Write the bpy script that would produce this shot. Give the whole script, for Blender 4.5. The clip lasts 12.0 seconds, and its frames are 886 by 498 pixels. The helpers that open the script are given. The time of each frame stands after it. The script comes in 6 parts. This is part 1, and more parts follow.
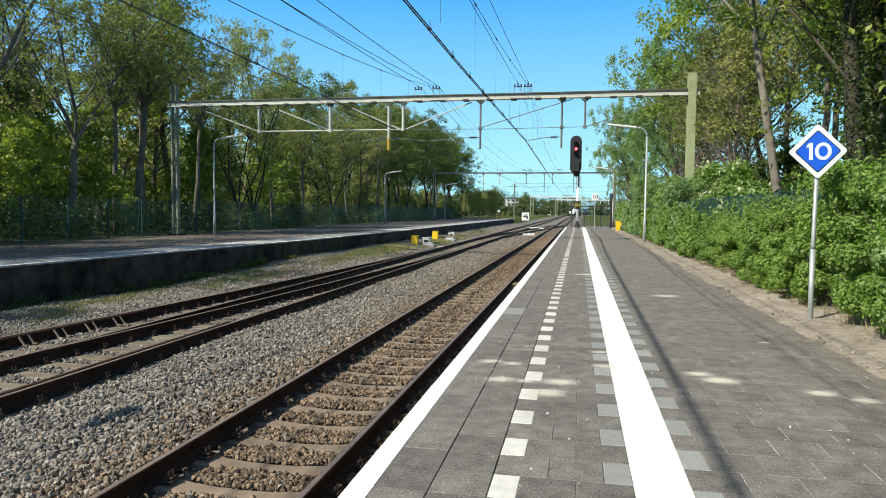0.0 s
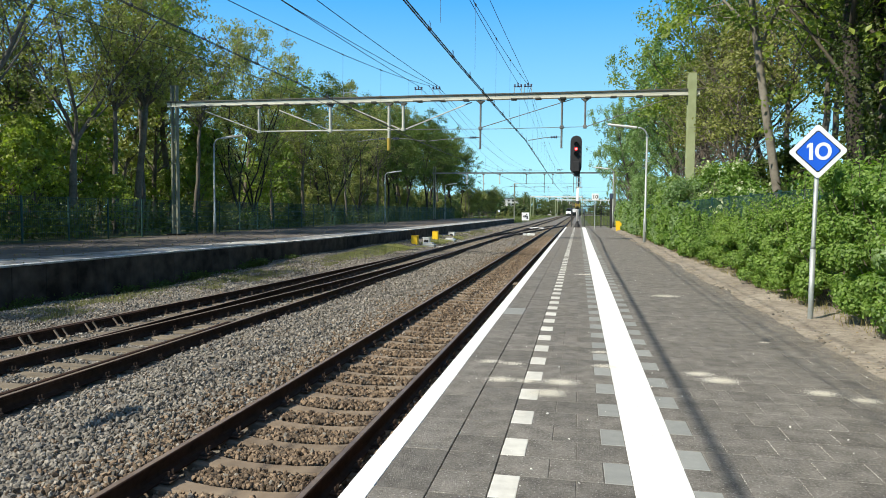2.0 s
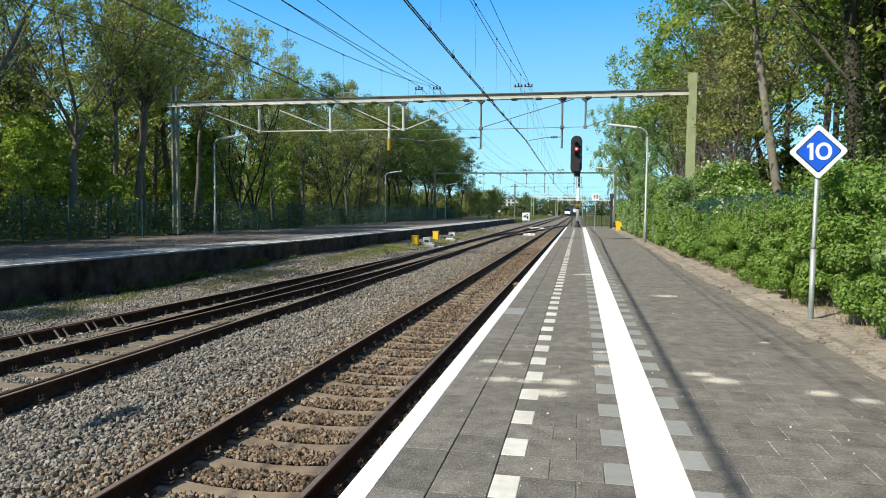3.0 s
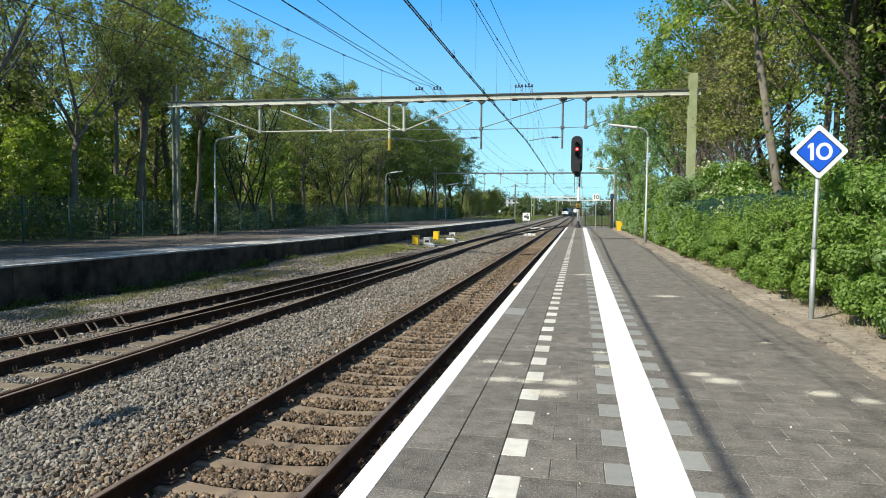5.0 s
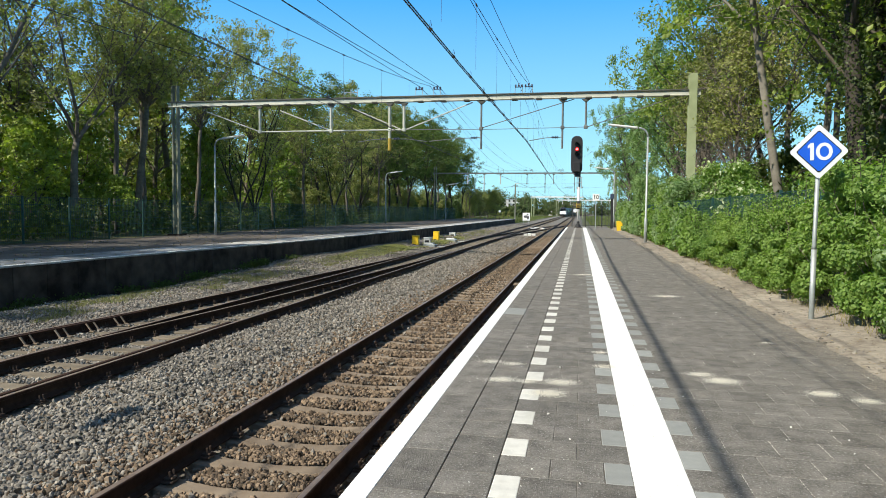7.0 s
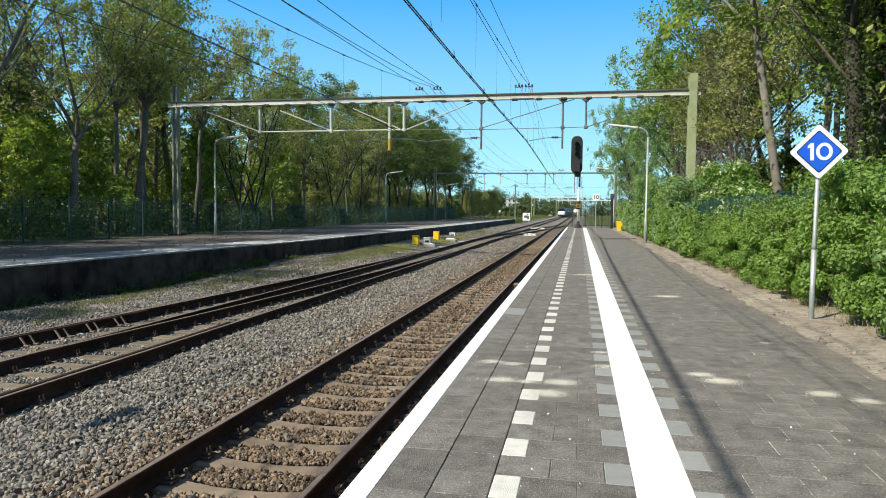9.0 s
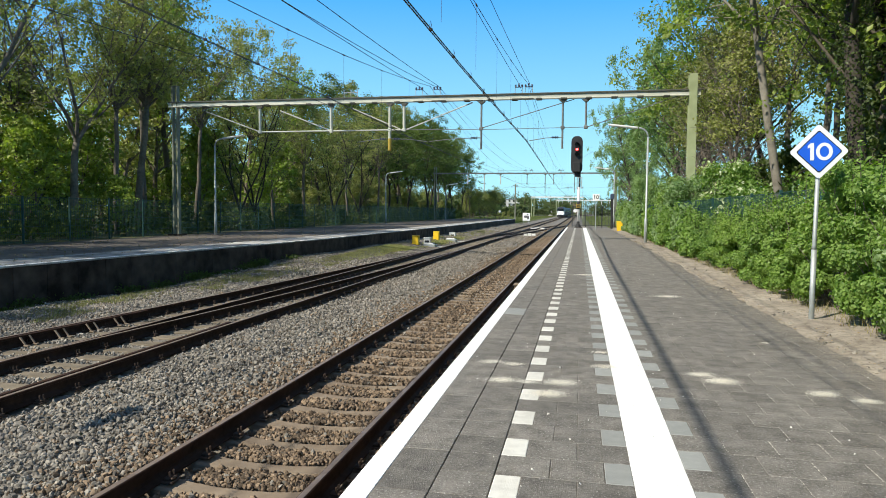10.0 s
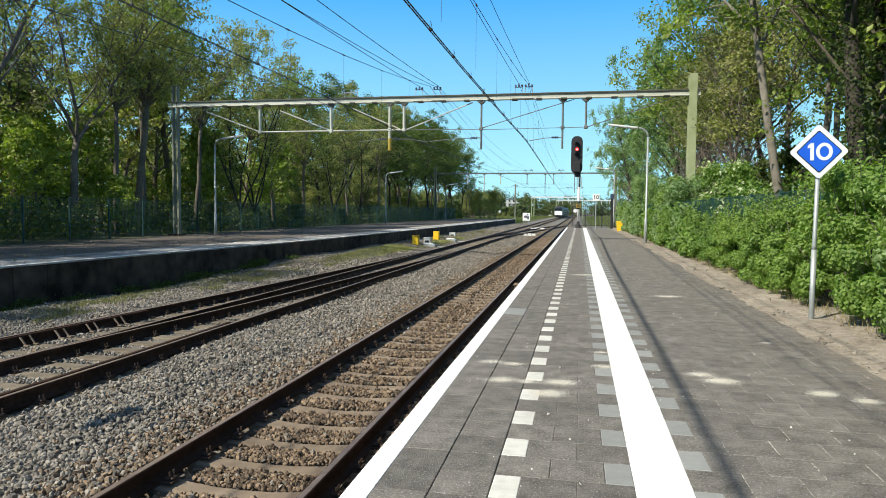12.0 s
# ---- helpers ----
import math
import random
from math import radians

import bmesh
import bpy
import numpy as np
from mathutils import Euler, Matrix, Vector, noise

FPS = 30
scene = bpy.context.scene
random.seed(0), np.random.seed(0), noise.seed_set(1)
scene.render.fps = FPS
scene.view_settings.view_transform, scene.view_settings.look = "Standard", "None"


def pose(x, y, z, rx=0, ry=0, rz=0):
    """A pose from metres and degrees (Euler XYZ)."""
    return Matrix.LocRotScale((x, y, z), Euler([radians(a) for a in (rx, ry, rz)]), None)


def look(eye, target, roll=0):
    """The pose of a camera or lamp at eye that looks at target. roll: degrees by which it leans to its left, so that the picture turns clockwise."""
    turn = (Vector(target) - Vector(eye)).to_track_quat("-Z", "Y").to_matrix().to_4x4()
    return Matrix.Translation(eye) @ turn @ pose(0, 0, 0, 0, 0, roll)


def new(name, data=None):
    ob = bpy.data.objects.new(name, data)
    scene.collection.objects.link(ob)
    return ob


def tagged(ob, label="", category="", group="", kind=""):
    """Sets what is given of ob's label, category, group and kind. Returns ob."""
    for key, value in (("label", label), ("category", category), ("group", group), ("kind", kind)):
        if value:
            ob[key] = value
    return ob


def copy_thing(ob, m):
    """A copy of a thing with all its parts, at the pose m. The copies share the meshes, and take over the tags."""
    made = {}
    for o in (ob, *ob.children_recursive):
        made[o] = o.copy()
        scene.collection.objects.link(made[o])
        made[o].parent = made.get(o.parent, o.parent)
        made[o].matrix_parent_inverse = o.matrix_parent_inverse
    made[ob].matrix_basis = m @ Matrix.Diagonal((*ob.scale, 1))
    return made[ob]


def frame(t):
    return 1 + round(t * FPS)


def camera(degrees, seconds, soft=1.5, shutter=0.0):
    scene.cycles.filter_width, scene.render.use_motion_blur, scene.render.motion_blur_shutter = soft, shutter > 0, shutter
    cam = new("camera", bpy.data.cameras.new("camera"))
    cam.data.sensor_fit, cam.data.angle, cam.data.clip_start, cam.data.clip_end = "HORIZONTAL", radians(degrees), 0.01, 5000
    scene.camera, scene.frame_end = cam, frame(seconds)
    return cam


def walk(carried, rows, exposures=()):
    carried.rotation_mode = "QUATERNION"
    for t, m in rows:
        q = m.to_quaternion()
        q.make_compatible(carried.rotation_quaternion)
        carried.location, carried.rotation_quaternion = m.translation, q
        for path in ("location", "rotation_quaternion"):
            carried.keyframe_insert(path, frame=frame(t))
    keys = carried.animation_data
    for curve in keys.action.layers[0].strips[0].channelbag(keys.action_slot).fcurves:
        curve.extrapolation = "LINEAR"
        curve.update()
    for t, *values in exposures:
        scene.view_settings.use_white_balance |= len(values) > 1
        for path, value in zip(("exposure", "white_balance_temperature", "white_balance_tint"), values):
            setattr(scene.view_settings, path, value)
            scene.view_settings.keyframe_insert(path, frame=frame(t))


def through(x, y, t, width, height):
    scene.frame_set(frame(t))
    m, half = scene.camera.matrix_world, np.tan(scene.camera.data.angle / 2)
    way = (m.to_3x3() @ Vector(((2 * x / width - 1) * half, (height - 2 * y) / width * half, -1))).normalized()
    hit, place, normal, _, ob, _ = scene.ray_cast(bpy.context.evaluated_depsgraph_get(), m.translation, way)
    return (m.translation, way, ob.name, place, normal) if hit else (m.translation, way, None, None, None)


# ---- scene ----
# The place: a platform beside two tracks; x to the right, y along the track, z = 0 on the platform.
EYE = Vector((0.0, 0.0, 1.409))


def view(yaw, pitch):
    a, b = radians(yaw), radians(pitch)
    way = Vector((-math.sin(a) * math.cos(b), math.cos(a) * math.cos(b), math.sin(b)))
    return look(EYE, EYE + way, 0.5)


cam = camera(66.05, 12.0, soft=0.92)
walk(cam, [(0.0, view(11.22, -3.25)), (2.0, view(11.225, -3.25)), (3.0, view(11.255, -3.245)), (5.0, view(11.29, -3.23)),
           (7.0, view(11.29, -3.23)), (9.0, view(11.295, -3.225)), (12.0, view(11.295, -3.22))])

# ---- light ----
SUN = Vector((-0.77, -0.72, 1.0)).normalized()
scene.view_settings.exposure = 0.42
world = bpy.data.worlds.new("sky")
scene.world = world
world.use_nodes = True
sky = world.node_tree.nodes.new("ShaderNodeTexSky")
sky.sky_type, sky.sun_disc = "NISHITA", False
sky.sun_elevation, sky.sun_rotation = math.asin(SUN.z), math.atan2(SUN.x, SUN.y) % (2 * math.pi)
sky.air_density, sky.dust_density, sky.ozone_density = 1.0, 0.1, 1.5
back = world.node_tree.nodes["Background"]
back.inputs["Strength"].default_value = 0.095
# low sky: clear cyan-blue air over the horizon, passing into the sky above
tone = world.node_tree.nodes.new("ShaderNodeHueSaturation")
tone.inputs["Saturation"].default_value = 0.8
place = world.node_tree.nodes.new("ShaderNodeTexCoord")
axes = world.node_tree.nodes.new("ShaderNodeSeparateXYZ")
air = world.node_tree.nodes.new("ShaderNodeValToRGB")
for at, c in ((0.06, (3.5, 7.5, 9.0)), (0.14, (1.45, 5.5, 9.2)), (0.3, (0.5, 3.75, 9.0))):
    e = air.color_ramp.elements[0] if at == 0.06 else (air.color_ramp.elements[1] if at == 0.3 else air.color_ramp.elements.new(at))
    e.position, e.color = at, (*c, 1)
fade = world.node_tree.nodes.new("ShaderNodeMapRange")
fade.interpolation_type = "SMOOTHSTEP"
fade.inputs[1].default_value, fade.inputs[2].default_value, fade.inputs[3].default_value, fade.inputs[4].default_value = 0.3, 0.75, 0.92, 0.0
both = world.node_tree.nodes.new("ShaderNodeMix")
both.data_type = "RGBA"
for a, b in ((sky.outputs[0], tone.inputs["Color"]), (place.outputs["Generated"], axes.inputs[0]), (axes.outputs["Z"], air.inputs[0]), (axes.outputs["Z"], fade.inputs[0]),
             (fade.outputs[0], both.inputs[0]), (tone.outputs[0], both.inputs[6]), (air.outputs[0], both.inputs[7]), (both.outputs[2], back.inputs["Color"])):
    world.node_tree.links.new(a, b)
sun = new("sun", bpy.data.lights.new("sun", "SUN"))
sun.data.energy, sun.data.angle, sun.data.color = 5.0, radians(0.53), (1.0, 0.93, 0.785)
sun.matrix_world = look(SUN * 60, (0, 0, 0))


# ---- materials ----
def mat(name, c1, c2=None, scale=8.0, rough=0.8, metal=0.0, bump=0.15, fine=60.0, vary=0.0, island=0.0, emit=0.0, spots=None, coat=0.0):
    """A surface that wavers between two colours at two scales, with fine relief. vary, island: brightness from piece to piece."""
    m = bpy.data.materials.new(name)
    m.use_nodes = True
    n, l = m.node_tree.nodes, m.node_tree.links
    b = n["Principled BSDF"]
    b.inputs["Roughness"].default_value, b.inputs["Metallic"].default_value = rough, metal
    b.inputs["Coat Weight"].default_value = coat
    at = n.new("ShaderNodeNewGeometry")
    big, small = n.new("ShaderNodeTexNoise"), n.new("ShaderNodeTexNoise")
    big.inputs["Scale"].default_value, small.inputs["Scale"].default_value = scale * 0.12, scale
    big.inputs["Detail"].default_value = small.inputs["Detail"].default_value = 5
    for t in (big, small):
        l.new(at.outputs["Position"], t.inputs["Vector"])
    both = n.new("ShaderNodeMath")
    both.operation = "MULTIPLY_ADD"
    both.inputs[1].default_value = 0.5
    half = n.new("ShaderNodeMath")
    half.operation = "MULTIPLY"
    half.inputs[1].default_value = 0.5
    l.new(small.outputs["Fac"], half.inputs[0])
    l.new(big.outputs["Fac"], both.inputs[0])
    l.new(half.outputs[0], both.inputs[2])
    ramp = n.new("ShaderNodeValToRGB")
    ramp.color_ramp.elements[0].position, ramp.color_ramp.elements[1].position = 0.36, 0.64
    ramp.color_ramp.elements[0].color, ramp.color_ramp.elements[1].color = (*c1, 1), (*(c2 or c1), 1)
    l.new(both.outputs[0], ramp.inputs[0])
    colour = ramp.outputs[0]
    if spots:
        dots = n.new("ShaderNodeTexNoise")
        dots.inputs["Scale"].default_value = spots[1]
        dots.inputs["Detail"].default_value = 2
        l.new(at.outputs["Position"], dots.inputs["Vector"])
        cut = n.new("ShaderNodeMapRange")
        cut.inputs[1].default_value, cut.inputs[2].default_value = spots[2], spots[2] + 0.06
        l.new(dots.outputs["Fac"], cut.inputs[0])
        over = n.new("ShaderNodeMix")
        over.data_type = "RGBA"
        l.new(cut.outputs[0], over.inputs[0])
        l.new(colour, over.inputs[6])
        over.inputs[7].default_value = (*spots[0], 1)
        colour = over.outputs[2]
    if vary or island:
        src = n.new("ShaderNodeObjectInfo").outputs["Random"] if vary else at.outputs["Random Per Island"]
        span = n.new("ShaderNodeMapRange")
        k = vary or island
        span.inputs[3].default_value, span.inputs[4].default_value = 1 - k, 1 + k
        l.new(src, span.inputs[0])
        hsv = n.new("ShaderNodeHueSaturation")
        l.new(span.outputs[0], hsv.inputs["Value"])
        l.new(colour, hsv.inputs["Color"])
        colour = hsv.outputs[0]
    l.new(colour, b.inputs["Base Color"])
    if emit:
        l.new(colour, b.inputs["Emission Color"])
        b.inputs["Emission Strength"].default_value = emit
    if bump:
        grain = n.new("ShaderNodeTexNoise")
        grain.inputs["Scale"].default_value, grain.inputs["Detail"].default_value = fine, 4
        l.new(at.outputs["Position"], grain.inputs["Vector"])
        bm = n.new("ShaderNodeBump")
        bm.inputs["Strength"].default_value, bm.inputs["Distance"].default_value = bump, 0.01
        l.new(grain.outputs["Fac"], bm.inputs["Height"])
        l.new(bm.outputs[0], b.inputs["Normal"])
    return m


def leaf_mat(name, c1, c2, through=0.45):
    """Leaves: each takes its own green; light shines through."""
    m = bpy.data.materials.new(name)
    m.use_nodes = True
    n, l = m.node_tree.nodes, m.node_tree.links
    out = n["Material Output"]
    n.remove(n["Principled BSDF"])
    geo = n.new("ShaderNodeNewGeometry")
    ramp = n.new("ShaderNodeValToRGB")
    ramp.color_ramp.elements[0].color, ramp.color_ramp.elements[1].color = (*[0.8 * p + 0.2 * q for p, q in zip(c1, c2)], 1), (*[0.2 * p + 0.8 * q for p, q in zip(c1, c2)], 1)
    l.new(geo.outputs["Random Per Island"], ramp.inputs[0])
    info = n.new("ShaderNodeObjectInfo")
    span = n.new("ShaderNodeMapRange")
    span.inputs[3].default_value, span.inputs[4].default_value = 0.87, 1.13
    l.new(info.outputs["Random"], span.inputs[0])
    hsv = n.new("ShaderNodeHueSaturation")
    l.new(span.outputs[0], hsv.inputs["Value"])
    l.new(ramp.outputs[0], hsv.inputs["Color"])
    shift = n.new("ShaderNodeMapRange")
    shift.inputs[3].default_value, shift.inputs[4].default_value = 0.507, 0.488
    l.new(info.outputs["Random"], shift.inputs[0])
    l.new(shift.outputs[0], hsv.inputs["Hue"])
    face, back_lit, gloss = n.new("ShaderNodeBsdfDiffuse"), n.new("ShaderNodeBsdfTranslucent"), n.new("ShaderNodeBsdfGlossy")
    gloss.inputs["Roughness"].default_value = 0.5
    l.new(hsv.outputs[0], face.inputs["Color"])
    yellow = n.new("ShaderNodeMix")
    yellow.data_type, yellow.blend_type = "RGBA", "MULTIPLY"
    yellow.inputs[0].default_value = 1.0
    l.new(hsv.outputs[0], yellow.inputs[6])
    yellow.inputs[7].default_value = (1.22, 1.48, 0.5, 1)
    l.new(yellow.outputs[2], back_lit.inputs["Color"])
    a, b = n.new("ShaderNodeMixShader"), n.new("ShaderNodeMixShader")
    a.inputs[0].default_value, b.inputs[0].default_value = through, 0.025
    l.new(face.outputs[0], a.inputs[1]), l.new(back_lit.outputs[0], a.inputs[2])
    l.new(a.outputs[0], b.inputs[1]), l.new(gloss.outputs[0], b.inputs[2])
    l.new(b.outputs[0], out.inputs["Surface"])
    return m


M = dict(
    paver=mat("dark concrete paver", (0.088, 0.081, 0.071), (0.222, 0.206, 0.183), 60, 0.88, bump=0.8, fine=160, vary=0.17, spots=((0.33, 0.32, 0.295), 75, 0.62)),
    paver_far=mat("dark concrete pavers", (0.088, 0.081, 0.071), (0.222, 0.206, 0.183), 60, 0.88, bump=0.8, fine=160, island=0.12, spots=((0.33, 0.32, 0.295), 75, 0.62)),
    joint=mat("sandy joint", (0.07, 0.064, 0.055), (0.2, 0.18, 0.15), 12, 0.95),
    white=mat("white road paint", (0.78, 0.78, 0.76), (0.85, 0.85, 0.83), 9, 0.7, bump=0.2, fine=120, spots=((0.5, 0.5, 0.48), 30, 0.7)),
    white_block=mat("white concrete block", (0.5, 0.49, 0.45), (0.66, 0.65, 0.6), 14, 0.85, bump=0.4, fine=140, vary=0.1),
    grey_block=mat("light grey block", (0.23, 0.24, 0.23), (0.3, 0.305, 0.29), 14, 0.8, bump=0.3, fine=120, vary=0.1),
    sand=mat("sandy verge", (0.18, 0.15, 0.118), (0.37, 0.325, 0.262), 9, 0.95, bump=0.9, fine=70, spots=((0.12, 0.095, 0.07), 26, 0.62)),
    loose_earth=mat("loose dry earth", (0.24, 0.2, 0.155), (0.4, 0.35, 0.28), 30, 0.95, bump=0),
    # pale tone that paints light spots on the paving; also joint sand
    light_and_sand_tone=mat("pale flecks, painted light and joint sand", (0.68, 0.645, 0.55), (0.8, 0.77, 0.68), 40, 0.9, bump=0),
    soil=mat("grassy soil", (0.05, 0.05, 0.022), (0.12, 0.11, 0.055), 1.2, 0.95, bump=0.8, fine=15, spots=((0.07, 0.1, 0.024), 3, 0.5)),
    bed=mat("ballast bed", (0.1, 0.09, 0.076), (0.21, 0.192, 0.165), 26, 0.95, bump=1.0, fine=30),
    stone=mat("grey ballast stone", (0.152, 0.137, 0.114), (0.268, 0.244, 0.207), 20, 0.9, bump=0, island=0.55),
    rusty=mat("rusty ballast stone", (0.12, 0.083, 0.052), (0.22, 0.162, 0.108), 14, 0.9, bump=0, island=0.6),
    sleeper=mat("rust-dusted concrete", (0.15, 0.112, 0.078), (0.265, 0.208, 0.148), 5, 0.9, bump=0.3, fine=70, vary=0.12),
    timber=mat("weathered sleeper", (0.09, 0.072, 0.05), (0.18, 0.15, 0.108), 5, 0.9, bump=0.4, fine=50, vary=0.12),
    rail=mat("rusty rail steel", (0.022, 0.012, 0.008), (0.058, 0.032, 0.022), 12, 0.7, 0.1, bump=0.15, fine=80),
    # lighter tone paints sun on the worn rail top
    rail_top=mat("worn rail head lightened as sunlit", (0.17, 0.125, 0.095), (0.27, 0.205, 0.16), 14, 0.5, 0.25, bump=0.08, fine=90),
    clip=mat("clip steel", (0.045, 0.03, 0.022), (0.1, 0.072, 0.055), 30, 0.7, 0.15),
    galv=mat("galvanised steel", (0.3, 0.33, 0.325), (0.43, 0.46, 0.455), 10, 0.5, 0.35, bump=0.05),
    mast=mat("pale green mast paint", (0.24, 0.28, 0.14), (0.34, 0.385, 0.22), 2.5, 0.7, bump=0.1),
    # darker copy of the mast paint; on the left mast it stands for tree shade
    mast_dark=mat("darker mast paint", (0.13, 0.14, 0.1), (0.21, 0.22, 0.16), 2.5, 0.75, bump=0.1),
    beam=mat("grey-green beam paint", (0.44, 0.45, 0.38), (0.56, 0.56, 0.49), 2, 0.65, bump=0.05),
    tube=mat("dull grey tube", (0.13, 0.14, 0.14), (0.2, 0.21, 0.2), 6, 0.6, 0.2),
    beam_dark=mat("shadowed bracket steel", (0.06, 0.06, 0.05), (0.1, 0.1, 0.085), 5, 0.7),
    wire=mat("weathered copper wire", (0.035, 0.04, 0.05), (0.06, 0.065, 0.07), 5, 0.6, 0.3, bump=0),
    porcelain=mat("dark glazed insulator", (0.05, 0.055, 0.09), (0.09, 0.1, 0.14), 8, 0.3),
    black=mat("matt black paint", (0.012, 0.012, 0.014), (0.025, 0.025, 0.027), 8, 0.6, bump=0.05),
    lens_red=mat("lit red lens", (1.0, 0.03, 0.03), emit=0.9, rough=0.3, bump=0),
    lens_core=mat("red lens core", (1.0, 0.35, 0.35), emit=1.6, rough=0.3, bump=0),
    lens_dark=mat("unlit lens", (0.012, 0.012, 0.012), rough=0.5, bump=0),
    blue=mat("blue sign film", (0.012, 0.1, 0.62), (0.016, 0.12, 0.68), 3, 0.35, bump=0.02),
    sign_white=mat("white sign film", (0.8, 0.8, 0.8), (0.84, 0.84, 0.84), 3, 0.35, bump=0),
    plastic_white=mat("off-white plastic", (0.6, 0.6, 0.57), (0.75, 0.75, 0.72), 6, 0.5, bump=0.05),
    plate_yellow=mat("faded yellow enamel", (0.32, 0.23, 0.03), (0.42, 0.31, 0.05), 6, 0.6, bump=0.05),
    yellow=mat("yellow plastic", (0.75, 0.47, 0.01), (0.85, 0.56, 0.02), 6, 0.5, bump=0.05),
    fence=mat("dark green fence paint", (0.011, 0.046, 0.04), (0.018, 0.068, 0.06), 6, 0.5, 0.1, bump=0.05),
    fence_grey=mat("dark fence steel", (0.03, 0.033, 0.033), (0.06, 0.062, 0.06), 6, 0.6, 0.2, bump=0.05),
    wall_dark=mat("dark mottled concrete", (0.018, 0.0135, 0.011), (0.118, 0.09, 0.072), 2.2, 0.9, bump=0.5, fine=25, vary=0.1),
    # light and dark patches stand for sun dapples as well as stains
    asphalt_edge=mat("worn edge slab with painted sun patches", (0.1, 0.096, 0.09), (0.56, 0.545, 0.515), 2, 0.85, bump=0.4, fine=40),
    # base colour lowered to put tree shade on the far platform
    asphalt=mat("worn platform paving darkened for shade", (0.055, 0.046, 0.038), (0.165, 0.14, 0.118), 1.5, 0.9, bump=0.4, fine=40),
    bark=mat("grey-brown bark", (0.085, 0.07, 0.052), (0.17, 0.145, 0.11), 7, 0.95, bump=0.9, fine=22),
    bark_pale=mat("pale grey bark", (0.13, 0.115, 0.09), (0.26, 0.235, 0.19), 6, 0.95, bump=0.8, fine=22),
    bark_twig=mat("reddish brown twigs", (0.095, 0.078, 0.062), (0.185, 0.155, 0.125), 7, 0.95, bump=0.5, fine=22),
    bark_mid=mat("brown bark", (0.075, 0.065, 0.052), (0.165, 0.145, 0.118), 7, 0.95, bump=0.9, fine=22),
    bark_dark=mat("dark bark", (0.025, 0.02, 0.016), (0.06, 0.05, 0.038), 7, 0.95, bump=0.9, fine=22),
    glass=mat("dark window glass", (0.01, 0.012, 0.015), rough=0.08, bump=0),
    train_white=mat("white train paint", (0.75, 0.75, 0.74), (0.82, 0.82, 0.81), 2, 0.35, bump=0),
    train_blue=mat("dark blue train paint", (0.009, 0.011, 0.02), (0.015, 0.018, 0.03), 2, 0.5, bump=0),
    train_grey=mat("dusty roof grey", (0.045, 0.045, 0.048), (0.08, 0.08, 0.083), 2, 0.7, bump=0.1),
    lamp_on=mat("headlamp glow", (1.0, 0.95, 0.8), emit=6.0, rough=0.3, bump=0),
    facade=mat("pale facade", (0.52, 0.51, 0.48), (0.64, 0.63, 0.6), 1, 0.8),
    brick=mat("brown brick facade", (0.2, 0.13, 0.09), (0.27, 0.18, 0.13), 3, 0.85),
    rooftile=mat("dark roof", (0.06, 0.05, 0.05), (0.1, 0.085, 0.08), 3, 0.8),
    leaf_fresh=leaf_mat("fresh maple leaf", (0.125, 0.185, 0.032), (0.325, 0.395, 0.09), 0.44),
    leaf_spring=leaf_mat("young spring leaf", (0.152, 0.168, 0.058), (0.355, 0.365, 0.148), 0.44),
    leaf_deep=leaf_mat("deep green leaf", (0.062, 0.098, 0.025), (0.175, 0.232, 0.06), 0.44),
    leaf_hedge=leaf_mat("shrub leaf", (0.08, 0.155, 0.03), (0.27, 0.4, 0.095), 0.42),
    leaf_birch=leaf_mat("birch leaf", (0.115, 0.195, 0.075), (0.32, 0.43, 0.2), 0.44),
    leaf_far=leaf_mat("dull green leaf", (0.06, 0.088, 0.034), (0.15, 0.185, 0.075), 0.38),
    leaf_bud=leaf_mat("olive bud", (0.13, 0.148, 0.045), (0.3, 0.32, 0.11), 0.4),
    leaf_ivy=leaf_mat("ivy leaf", (0.036, 0.058, 0.015), (0.095, 0.132, 0.034), 0.42),
    dead_leaf=leaf_mat("dead leaf", (0.17, 0.125, 0.08), (0.38, 0.29, 0.19), 0.2),
    blossom=leaf_mat("white blossom", (0.45, 0.5, 0.3), (0.72, 0.74, 0.58)),
    grass=leaf_mat("grass blade", (0.12, 0.12, 0.06), (0.27, 0.255, 0.15)),
    meadow=leaf_mat("meadow grass blade", (0.09, 0.115, 0.038), (0.21, 0.235, 0.085)),
    tuft=leaf_mat("yellowing grass blade", (0.2, 0.2, 0.09), (0.41, 0.395, 0.195)),
    straw=leaf_mat("dry straw blade", (0.2, 0.16, 0.07), (0.4, 0.33, 0.17)),
)


